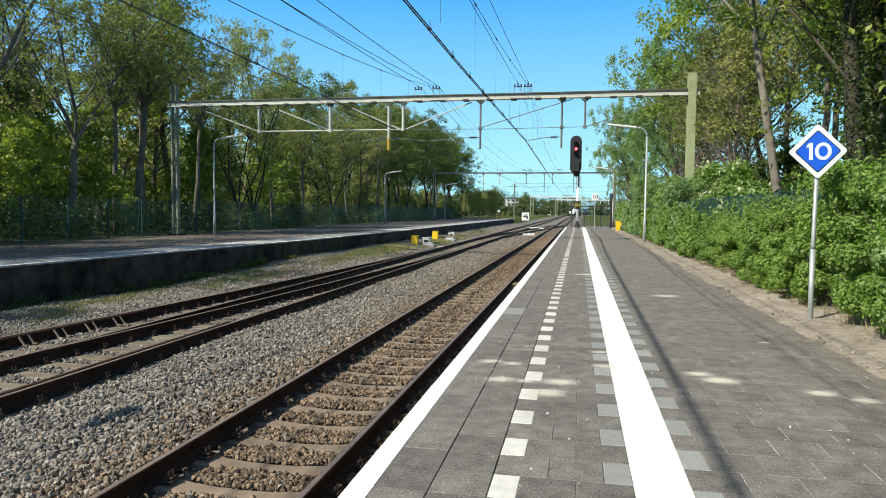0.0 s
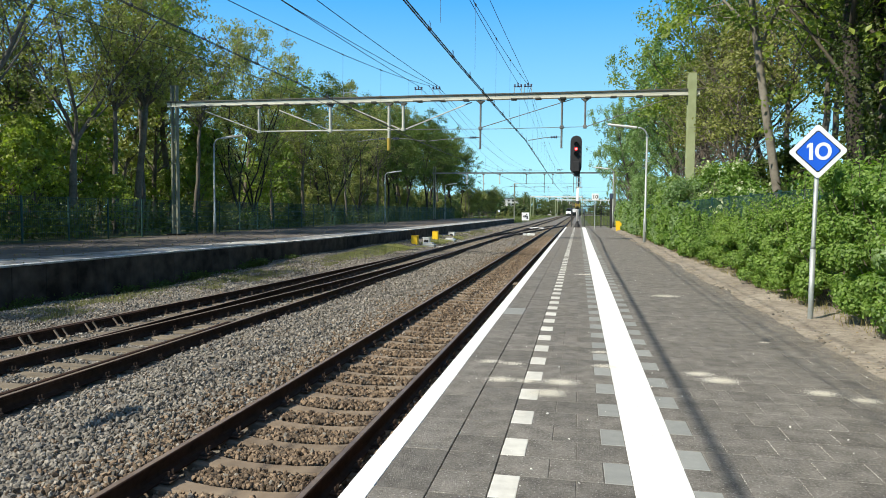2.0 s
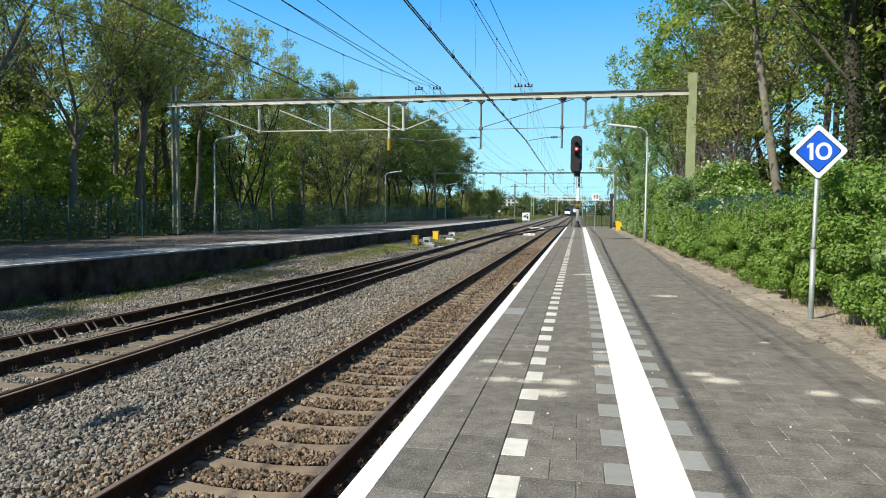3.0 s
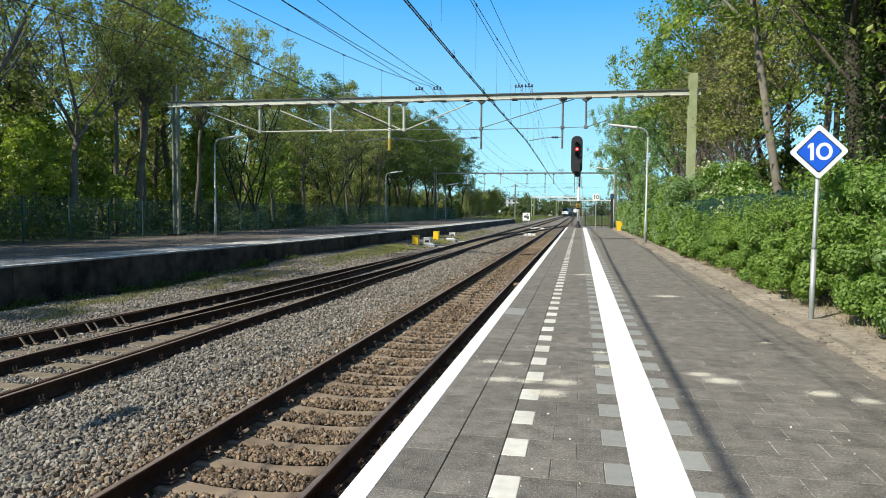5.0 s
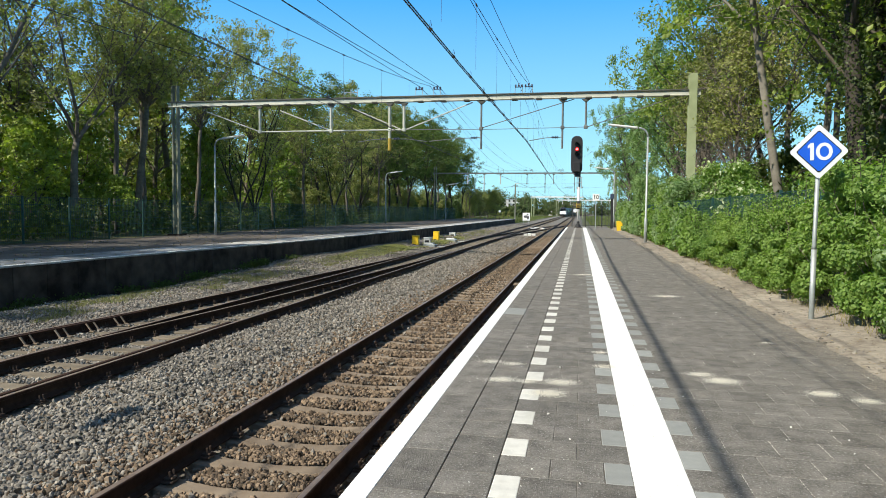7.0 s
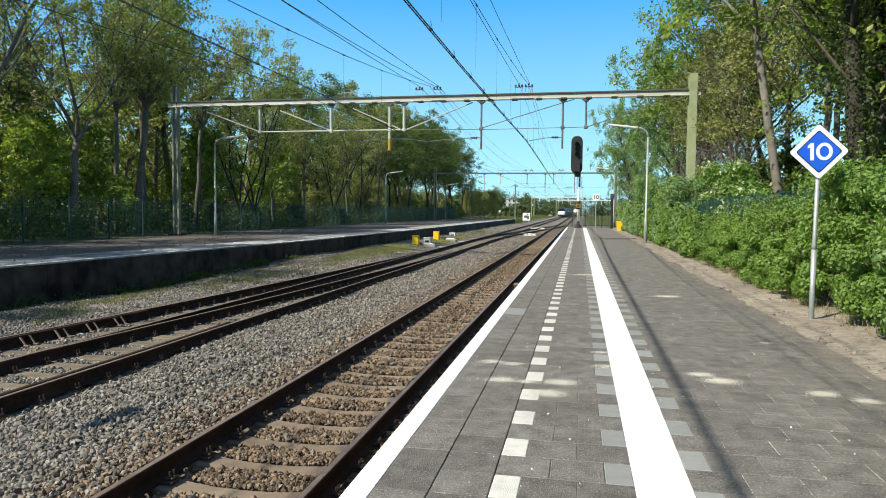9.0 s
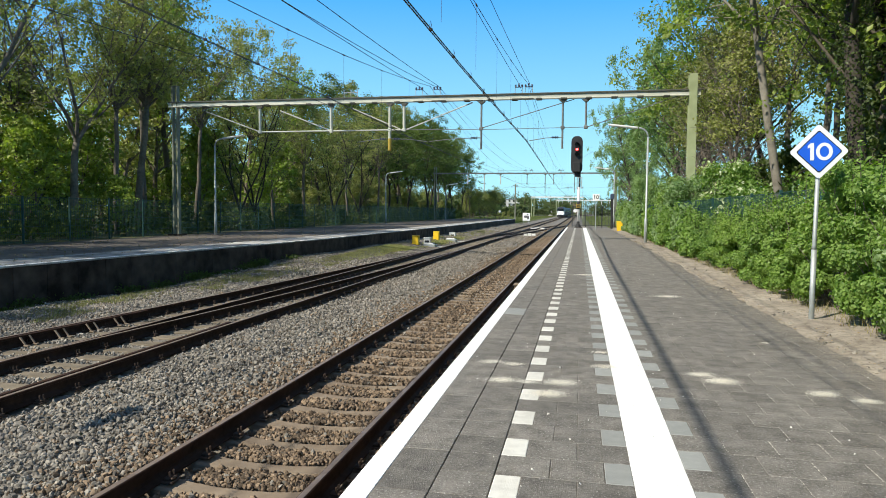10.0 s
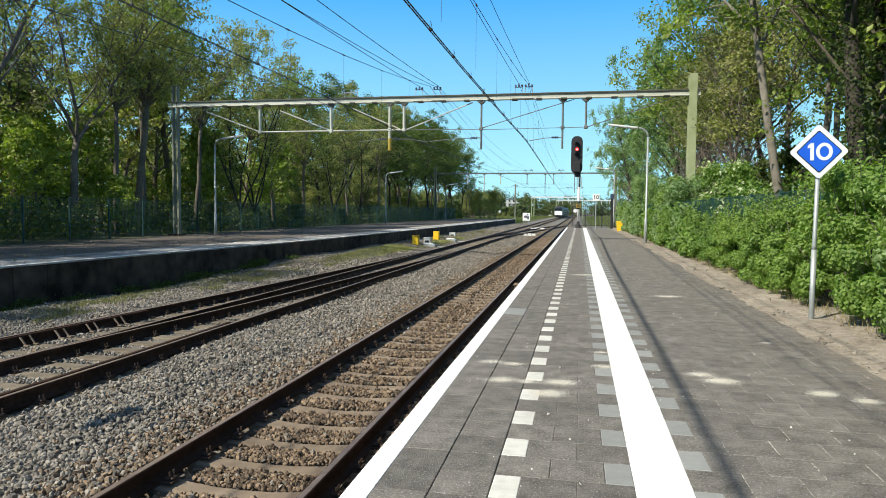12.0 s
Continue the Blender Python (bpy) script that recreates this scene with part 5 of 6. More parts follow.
    # right side
    for k, x, y, turn, size in ((8, 5.85, 21.0, 0, 1.0), (10, 6.05, 16.3, 90, 1.02), (1, 8.6, 16.4, 100, 0.9), (8, 9.2, 20.5, 160, 0.9), (1, 6.9, 18.6, 40, 0.82), (9, 7.6, 36, 10, 1.15), (4, 8.5, 27.5, 60, 0.95), (9, 7.2, 45, 100, 1.2), (7, 7.3, 50, 0, 1.0), (1, 7.9, 44, 200, 1.0),
                                (3, 9.5, 38, 50, 0.95), (1, 10.5, 24, 150, 1.0), (2, 10, 19, 150, 0.95), (7, 9.5, 13.2, 20, 1.0), (7, 5.2, 70, 30, 0.9), (7, 8, 62, 60, 1.0), (1, 10, 46, 10, 0.9),
                                (9, 8, 57, 200, 1.1), (4, 8.6, 31, 200, 0.9), (3, 13, 30, 20, 1.0), (4, 8, 25, 99, 0.8), (10, 7.9, 20.5, 200, 0.95), (8, 7.4, 14.8, 215, 0.62), (7, 4.8, 77, 130, 0.8), (3, 11.0, 27.5, 40, 0.9), (6, 7.5, 12, 0, 1.0), (6, 7.5, 19, 40, 1.1),
                                (6, 7.2, 26, 80, 0.9), (6, 7.4, 33, 0, 0.9), (6, 7.2, 41, 120, 0.9), (6, 6.8, 50, 10, 0.8), (6, 10, 22, 10, 1.2), (6, 11, 15, 10, 1.2), (5, 6.4, 37, 0, 0.62), (5, 6.2, 45, 70, 0.6), (5, 5.8, 55, 70, 0.6), (7, 7, 88, 0, 0.6), (5, 8, 97, 0, 0.9), (9, 6.3, 39.5, 160, 1.1), (9, 6.0, 29.5, 220, 0.95)):
        places.append((k, x, y, 0.0, turn, size))
    places = [p for p in places if not (130 < p[2] < 420 and abs(p[1] - bend(p[2]) + 5) < 13)]
    forest(KINDS, places)


woods()


def shrubs():
    """Shrub belt along the verge: leafy mounds of many small leaves on thin stems."""
    rng = np.random.default_rng(21)
    y = -4.0
    while y < 61:
        w = 1.5
        top = float(np.interp(y, [5, 10, 13, 16, 22, 28, 34, 46, 61], [2.1, 1.95, 1.65, 1.3, 1.3, 1.5, 1.35, 1.45, 2.3])) * rng.uniform(0.9, 1.1)
        g = thing("shrub", (3.85, y, 0), "dense fresh green shrub growing through the fence", "shrub", "shrubs along the verge")
        near = y < 20
        n = 3000 if y < 4 else 20000 if near else (6500 if y < 35 else 3600)
        size = 0.034 if near else (0.075 if y < 35 else 0.11)
        lumps = rng.uniform(0, 1, (64, 3))
        cx = -0.7 + 0.95 * lumps[:, 0] ** 1.3
        cy = (lumps[:, 1] - 0.5) * (w + 0.5)
        cz = 0.2 + (top - 0.4) * lumps[:, 2] ** 0.85
        cx += 0.22 * np.maximum(0, cz / top - 0.6) * 2
        cent = np.stack([cx, cy, cz], 1)
        share = rng.uniform(0.25, 1.6, len(cent))
        pick = rng.choice(len(cent), n, p=share / share.sum())
        u = rng.normal(0, 1, (n, 3))
        u /= np.linalg.norm(u, axis=1)[:, None]
        pts = cent[pick] + u * (rng.uniform(0.3, 1, n) ** 0.5)[:, None] * np.array([0.17, 0.21, 0.14])
        # upright shoots that break the outline
        s = Shape()
        for c in cent[np.argsort(cent[:, 2] - 0.6 * cent[:, 0])[-18:]]:
            ln, k = rng.uniform(0.25, 0.6), 60 if near else 24
            rod = np.array([rng.normal(-0.12, 0.2), rng.normal(0, 0.25), 1.0])
            f = rng.uniform(0.1, 1, (k, 1))
            pts = np.concatenate([pts, c + rod * ln * f + rng.normal(0, 0.05, (k, 3)) * (1.25 - f)])
            u = np.concatenate([u, rng.normal(0, 0.5, (k, 3)) + np.array([-0.3, -0.3, 0.5])])
            s.tube([tuple(c), tuple(c + rod * ln)], [0.006, 0.003], 4, False)
        pts[:, 2] = np.maximum(pts[:, 2], 0.05)
        ob = new("foliage", leaf_mesh("foliage", pts, size, M["leaf_hedge"] if rng.uniform() < (0.75 if y < 36 else 0.15) else M["leaf_birch"], rng, 0.5, out=u))
        ob.parent = g
        for c in cent[::3]:
            s.tube([(rng.uniform(-0.25, 0.15), c[1] * 0.5, -0.1), (c[0] * 0.6, c[1] * 0.8, c[2] * 0.5), tuple(c)], [0.014, 0.01, 0.004], 4, False)
        part("brushwood", s, M["bark"], g)
        y += w * rng.uniform(0.8, 1.05)
    # elder bush in blossom and taller bushes by the portal mast
    for x, yy, h, mt in ((5.2, 22.6, 2.4, "leaf_hedge"), (5.2, 26.0, 3.1, "leaf_hedge"), (4.8, 31.5, 3.0, "leaf_birch"), (5.0, 38, 2.9, "leaf_hedge"), (5.2, 13.0, 2.3, "leaf_hedge"), (5.3, 10.2, 2.3, "leaf_hedge"), (5.2, 17.0, 1.9, "leaf_birch"), (4.7, 50.0, 4.0, "leaf_birch"), (4.9, 56.0, 4.4, "leaf_birch"), (4.9, 45.0, 3.6, "leaf_birch")):
        g = thing("tall_bush", (x, yy, 0), "tall leafy bush behind the fence", "shrub", "tall bushes")
        n = 9000
        lum = rng.uniform(0, 1, (40, 3))
        cent = np.stack([(lum[:, 0] - 0.5) * 1.7, (lum[:, 1] - 0.5) * 2.6, 0.6 + (h - 0.8) * lum[:, 2]], 1)
        u = rng.normal(0, 1, (n, 3))
        pts = cent[rng.integers(0, 40, n)] + u * 0.17
        ob = new("foliage", leaf_mesh("foliage", pts, 0.075, M[mt], rng, 0.4, out=u / np.linalg.norm(u, axis=1)[:, None]))
        ob.parent = g
        s = Shape()
        for c in cent[::3]:
            s.tube([(0, 0, -0.1), (c[0] * 0.5, c[1] * 0.5, c[2] * 0.6), tuple(c)], [0.03, 0.02, 0.006], 5, False)
        part("brushwood", s, M["bark"], g)
        if yy in (22.6, 26.0):
            n = 260
            heads = cent[np.argsort(cent[:, 2] - cent[:, 0] - 0.4 * cent[:, 1])[-16:]] + np.array([-0.22, -0.18, 0.2])
            pts = heads[rng.integers(0, 16, n)] + rng.normal(0, 0.09, (n, 3))
            ob = new("blossom", leaf_mesh("blossom", pts, 0.07, M["blossom"], rng))
            ob.parent = g


shrubs()


def blades(name, pts, height, material, label, seed, width=0.012):
    rng = np.random.default_rng(seed)
    n = len(pts)
    h = height * rng.uniform(0.4, 1.2, n)
    a = rng.uniform(0, 6.283, n)
    side = np.stack([np.cos(a), np.sin(a), np.zeros(n)], 1) * width
    tip = pts + np.stack([rng.normal(0, 0.35, n) * h, rng.normal(0, 0.35, n) * h, h], 1)
    verts = np.stack([pts - side, pts + side, tip], 1).reshape(-1, 3)
    ob = new(name, raw(name, verts, 3, np.arange(3 * n), M[material]))
    tagged(ob, label, "grass", kind="stuff")


def weeds():
    rng = np.random.default_rng(31)
    # rough grass against the far platform's face
    n = 60000
    y = 8 + 70 * rng.uniform(0, 1, n) ** 1.2
    off = rng.uniform(0.7, 2.6, n)
    keep = np.array([noise.noise((yy * 0.6, o * 1.1, 2.0)) + 0.5 * noise.noise((yy * 2.1, o * 2.6, 7.0)) for yy, o in zip(y, off)]) > np.where(y < 22, -0.12, 0.05)
    y, off = y[keep], off[keep]
    x = np.array([left_edge(v) for v in y]) + off
    blades("rough_grass", np.stack([x, y, -0.985 + bed_rise(off, y)], 1), 0.1, "grass", "patchy rough grass in the ballast", 1, 0.014)
    n = 40000
    y = 29 + 29 * rng.beta(2, 2, n)
    off = rng.uniform(0.7, 2.7, n)
    x = np.array([left_edge(v) for v in y]) + off
    keep = np.array([noise.noise((yy * 0.2, xx * 0.9, 5.0)) for yy, xx in zip(y, x)]) > -0.05
    blades("trackside_grass", np.stack([x[keep], y[keep], -0.985 + bed_rise(off, y)[keep]], 1), 0.14, "tuft", "yellowish grass tufts beside the far track", 2, 0.016)
    n = 5200
    y = rng.uniform(5, 60, n)
    x = 3.2 + np.abs(rng.normal(0, 0.22, n))
    blades("dry_grass", np.stack([x, y, np.full(n, 0.0)], 1), 0.2, "straw", "dry grass and stalks at the foot of the shrubs", 3, 0.006)
    n = 110000
    y = rng.uniform(64, 330, n)
    x = np.where(rng.uniform(size=n) < 0.5, rng.uniform(2.0, 40, n), rng.uniform(-34, -12.5, n))
    x = x + np.array([bend(v) for v in y])
    ok = (y > 110) | (x > 0)
    blades("meadow_grass", np.stack([x[ok], y[ok], np.full(ok.sum(), -1.0)], 1), 0.5, "meadow", "long grass beside the line", 4, 0.05)


def wall_weeds():
    """Dark weeds rooted along the foot of the old platform."""
    rng = np.random.default_rng(37)
    for i in range(20):
        y = 9 + 19 * rng.uniform()
        g = thing("wall_weed", (left_edge(y) + rng.uniform(0.1, 0.5), y, -1.0 + float(bed_rise(0.3, y))), "dark leafy weed at the foot of the old platform", "weed", "weeds at the platform foot")
        n = 260
        h = rng.uniform(0.15, 0.35)
        pts = rng.normal(0, 1, (n, 3)) * np.array([0.12, 0.3, 0.22 * h]) + np.array([0, 0, 0.5 * h])
        pts[:, 2] = np.maximum(pts[:, 2], 0.02)
        ob = new("foliage", leaf_mesh("foliage", pts, 0.05, M["leaf_ivy"], rng))
        ob.parent = g
        s = Shape()
        for q in pts[:7]:
            s.tube([(0, 0, -0.05), tuple(q)], [0.006, 0.003], 4, False)
        part("brushwood", s, M["bark_dark"], g)


def undergrowth():
    """Brambles and ivy behind the fence, too dense to tell apart."""
    rng = np.random.default_rng(41)
    for name, count, n, leaf, label in (("undergrowth", 420, 30000, "leaf_ivy", "dense dark brambles and ivy behind the fence"), ("brambles", 320, 12000, "leaf_deep", "green brambles and saplings behind the fence")):
        c = np.stack([rng.uniform(-27.5, -22.0, count), rng.uniform(14, 135, count), rng.uniform(0.1, 1.4, count) ** 1.2], 1)
        c[:, 2] *= rng.uniform(0.5, 1.15, count)
        u = rng.normal(0, 1, (n, 3))
        pts = c[rng.integers(0, count, n)] + u * np.array([0.36, 0.42, 0.24])
        pts[:, 2] = np.abs(pts[:, 2])
        pts[:, 0] = np.minimum(pts[:, 0], -21.7)
        ob = new(name, leaf_mesh(name, pts, 0.12, M[leaf], rng, 0.4, out=u / np.linalg.norm(u, axis=1)[:, None]))
        tagged(ob, label, "undergrowth", kind="stuff")


weeds()
wall_weeds()
undergrowth()


# ---- far buildings ----
def block(at, w, d, floors, bays, material, label, turn=0.0):
    g = thing("apartment_building", at, label, "building", "far buildings", turn=turn)
    h = floors * 2.9
    wall = part("wall", Shape().box((-w / 2, -d / 2, -1), (w / 2, d / 2, h)), M[material], g)
    part("roof", Shape().box((-w / 2 - 0.3, -d / 2 - 0.3, h), (w / 2 + 0.3, d / 2 + 0.3, h + 0.5)), M["rooftile"], g)
    pane = Shape().box((-0.7, -0.06, 0.9), (0.7, 0.0, 2.3)).mesh("window", M["glass"])
    rail_me = Shape().box((-1.3, -1.0, 0), (1.3, -0.06, 0.15)).box((-1.3, -1.0, 0.15), (1.3, -0.95, 1.0)).mesh("balcony", M["facade"])
    for f in range(floors):
        for b in range(bays):
            x = -w / 2 + (b + 0.5) * w / bays
            put("window", pane, wall, pose(x, -d / 2 - 0.002, f * 2.9))
            if b % 2:
                put("balcony", rail_me, wall, pose(x, -d / 2 - 0.01, f * 2.9))


block((-57, 545, -0.9), 20, 12, 4, 6, "facade", "pale apartment block with balconies far behind the trees", 8)
block((-14, 690, -0.9), 30, 12, 4, 8, "brick", "brown apartment block far behind the trees", 4)
shed = thing("lineside_shed", (-16.0, 430, -0.9), "low white shed beside the line", "shed")
part("wall", Shape().box((-3.0, -2, -0.2), (3.0, 2, 3.0)), M["facade"], shed)
part("roof", Shape().box((-3.3, -2.3, 3.0), (3.3, 2.3, 3.3)), M["rooftile"], shed)
part("door", Shape().box((0.4, -2.06, 0), (1.4, -2.0, 2.1)), M["train_grey"], shed)


# ---- the train ----
def vehicle(name, length, label, lead):
    """A railway vehicle, its front at y = 0 and its body reaching towards +y; z = 0 on the rail."""
    g = thing(name, (FAR, 300, RAIL), label, "train", "train")
    w = 1.4
    out = [(-w, 1.0), (-w, 2.6), (-w + 0.1, 3.3), (-w + 0.4, 3.75), (-0.5, 3.95), (0.5, 3.95), (w - 0.4, 3.75), (w - 0.1, 3.3), (w, 2.6), (w, 1.0)]
    nose = 1.2 if lead else 0.25
    s = Shape()
    n = len(out)
    for y, k, low in ((0.0, 0.88, 0.0), (nose * 0.35, 0.95, 0.0), (nose, 1.0, 0.0), (length - 0.25, 1.0, 0.0), (length, 0.96, 0.0)):
        for x, z in out:
            back_lean = (0.32 * max(0.0, z - 2.0) if lead and y < nose else 0.0)
            s.v.append((x * k, y + back_lean, 1.0 + (z - 1.0) * (0.97 if k < 0.95 else 1)))
    for i in range(4):
        for k in range(n):
            s.f.append((i * n + k, i * n + (k + 1) % n, (i + 1) * n + (k + 1) % n, (i + 1) * n + k))
    s.f += [tuple(range(n - 1, -1, -1)), tuple(range(4 * n, 5 * n))]
    body = part("body", s, M["train_blue"], g, "dark blue carriage body")
    part("roof", Shape().prism([(-1.0, 3.7), (-0.6, 4.05), (0.6, 4.05), (1.0, 3.7)], nose + 0.8, length - 0.3), M["train_grey"], g)
    if lead:
        front = Shape().prism([(-1.2, 1.0), (1.2, 1.0), (1.26, 2.3), (1.0, 2.42), (-1.0, 2.42), (-1.26, 2.3)], -0.06, 0.3)
        part("front_panel", front, M["train_white"], body, "white cab front")
        part("cab_side", Shape().box((-1.425, 0.5, 1.0), (-1.38, 5.0, 2.55), 0.01), M["train_white"], body)
        part("cab_side", Shape().box((1.38, 0.5, 1.0), (1.425, 5.0, 2.55), 0.01), M["train_white"], body)
        part("windscreen", Shape().prism([(-1.12, 2.5), (1.12, 2.5), (0.98, 3.35), (-0.98, 3.35)], 0.02, 0.5), M["glass"], body, "dark windscreen")
        for x in (-0.95, 0.95):
            part("headlamp", Shape().tube([(x, -0.1, 1.35), (x, -0.05, 1.35)], 0.13, 12), M["lamp_on"], body, "lit headlamp")
        part("coupler", Shape().box((-0.2, -0.5, 0.75), (0.2, 0.1, 1.05), 0.04), M["black"], g)
        part("plough", Shape().prism([(-1.2, 0.25), (1.2, 0.25), (1.25, 1.0), (-1.25, 1.0)], 0.05, 0.35), M["black"], g)
        s = Shape().tube([(-0.55, 9.0, 4.05), (0, 8.0, 4.7), (0, 9.2, 5.45)], 0.04, 6).tube([(-0.8, 9.2, 5.45), (0.8, 9.2, 5.45)], 0.04, 6)
        part("pantograph", s, M["black"], g)
    else:
        part("gangway", Shape().box((-0.5, -0.25, 1.0), (0.5, 0.0, 3.2), 0.04), M["black"], g)
    part("underframe", Shape().box((-1.2, 1.0, 0.45), (1.2, length - 0.6, 1.0), 0.03), M["black"], g)
    pane = Shape().box((-0.01, -0.65, 1.95), (0.01, 0.65, 2.75), 0.004).mesh("window", M["glass"])
    for x in (-1.405, 1.405):
        y = 3.0 if lead else 2.0
        while y < length - 1.5:
            put("window", pane, body, pose(x, y, 0))
            y += 1.9
    for y in (3.2, length - 3.2):
        bogie = part("bogie", Shape().box((-1.05, y - 1.6, 0.35), (1.05, y + 1.6, 0.6), 0.05), M["black"], g)
        for d in (-1.25, 1.25):
            wheel = Shape().tube([(-0.82, y + d, 0.45), (-0.72, y + d, 0.45)], 0.45, 16).tube([(0.72, y + d, 0.45), (0.82, y + d, 0.45)], 0.45, 16).tube([(-0.72, y + d, 0.45), (0.72, y + d, 0.45)], 0.08, 8)
            part("wheelset", wheel, M["rail"], bogie)
    return g


TRAIN = [(vehicle("driving_car", 25.0, "leading rail car with a white cab front", True), 0.0, 25.0)]
for i in range(3):
    TRAIN.append((vehicle("carriage", 25.0, "dark blue passenger carriage with a row of windows", False), 25.6 * (i + 1), 25.0))

# ---- paving pieces ----
DASH_Y = 3.27


def paver_mesh(w, d, material, name, h=0.062, bev=0.005):
    a, b = w / 2, d / 2
    s = Shape()
    s.v = [(-a, -b, -h), (a, -b, -h), (a, b, -h), (-a, b, -h), (-a, -b, -bev), (a, -b, -bev), (a, b, -bev), (-a, b, -bev),
           (-a + bev, -b + bev, 0), (a - bev, -b + bev, 0), (a - bev, b - bev, 0), (-a + bev, b - bev, 0)]
    s.f = [(0, 1, 5, 4), (1, 2, 6, 5), (2, 3, 7, 6), (3, 0, 4, 7), (4, 5, 9, 8), (5, 6, 10, 9), (6, 7, 11, 10), (7, 4, 8, 11), (8, 9, 10, 11)]
    return s.mesh(name, material)


def paving():
    rng = np.random.default_rng(41)
    cells = []
    first_row, last_row = -32, 196
    for r in range(first_row, last_row):
        y = DASH_Y + 0.3 * r + 0.15
        # edge stones with the painted line, and the slabs beside them
        if r % 2 == 0:
            cells.append(("edge_slab", -0.86, y + 0.15, 0.275, 0.592, "grey_block" if r == 20 else "paver"))
            cells.append(("edge_line", -1.066, y + 0.15, 0.132, 0.597, "white"))
        cells.append(("slab", -0.57, y, 0.292, 0.294, "paver"))
        if r % 2 == 0:
            row = [(-0.42, -0.276, "white_block"), (-0.276, 0.014, "paver"), (0.014, 0.305, "paver"), (0.595, 0.738, "grey_block")]
            x = 0.738
        else:
            row = [(-0.42, -0.131, "paver"), (-0.131, 0.16, "paver"), (0.16, 0.305, "grey_block")]
            x = 0.595
        row.append((0.305, 0.595, "white"))
        while x < 2.59:
            row.append((x, min(2.6, x + 0.2885), "paver"))
            x += 0.2885
        for lo, hi, m in row:
            g = 0.001 if m == "white" else 0.0035
            cells.append(({"white": "line_block", "paver": "paver"}.get(m, "block"), (lo + hi) / 2, y, hi - lo - g, 0.3 - g, m))
    meshes = {}
    count = 0
    joined = {}
    for name, x, y, w, d, m in cells:
        z = rng.normal(0, 0.0004)
        if m == "white":
            z = 0.001
        if 2.6 < y < 8.4 and count < 300 and -1.3 < x < 2.7 and x < 0.75 * y:
            key = (round(w, 3), round(d, 3), m, name)
            if key not in meshes:
                meshes[key] = paver_mesh(w, d, M[m], name, bev=0.002 if m == "white" else 0.003)
            put(name, meshes[key], platform, pose(x, y, z, rng.normal(0, 0.15), rng.normal(0, 0.15), rng.normal(0, 0.15)))
            count += 1
        else:
            joined.setdefault(m, []).append((x, y, w, d, z))
    for m, items in joined.items():
        arr = np.array(items)
        n = len(arr)
        bev = 0.0008
        a, b = arr[:, 2] / 2, arr[:, 3] / 2
        cols = []
        for k, (sa, sb) in ((0, (-1, -1)), (0, (1, -1)), (0, (1, 1)), (0, (-1, 1)), (1, (-1, -1)), (1, (1, -1)), (1, (1, 1)), (1, (-1, 1)), (2, (-1, -1)), (2, (1, -1)), (2, (1, 1)), (2, (-1, 1))):
            e = bev if k == 2 else 0
            z = (-0.062, -bev, 0)[k]
            cols.append(np.stack([arr[:, 0] + sa * (a - e), arr[:, 1] + sb * (b - e), arr[:, 4] + z], 1))
        verts = np.stack(cols, 1).reshape(-1, 3)
        quad = np.array([(0, 1, 5, 4), (1, 2, 6, 5), (2, 3, 7, 6), (3, 0, 4, 7), (4, 5, 9, 8), (5, 6, 10, 9), (6, 7, 11, 10), (7, 4, 8, 11), (8, 9, 10, 11)]).ravel()
        corner = (np.arange(n)[:, None] * 12 + quad[None]).ravel()
        ob = new("paving", raw("paving", verts, 4, corner, M["paver_far"] if m == "paver" else M[m]))
        ob.parent = platform
        tagged(ob, kind="stuff")


paving()


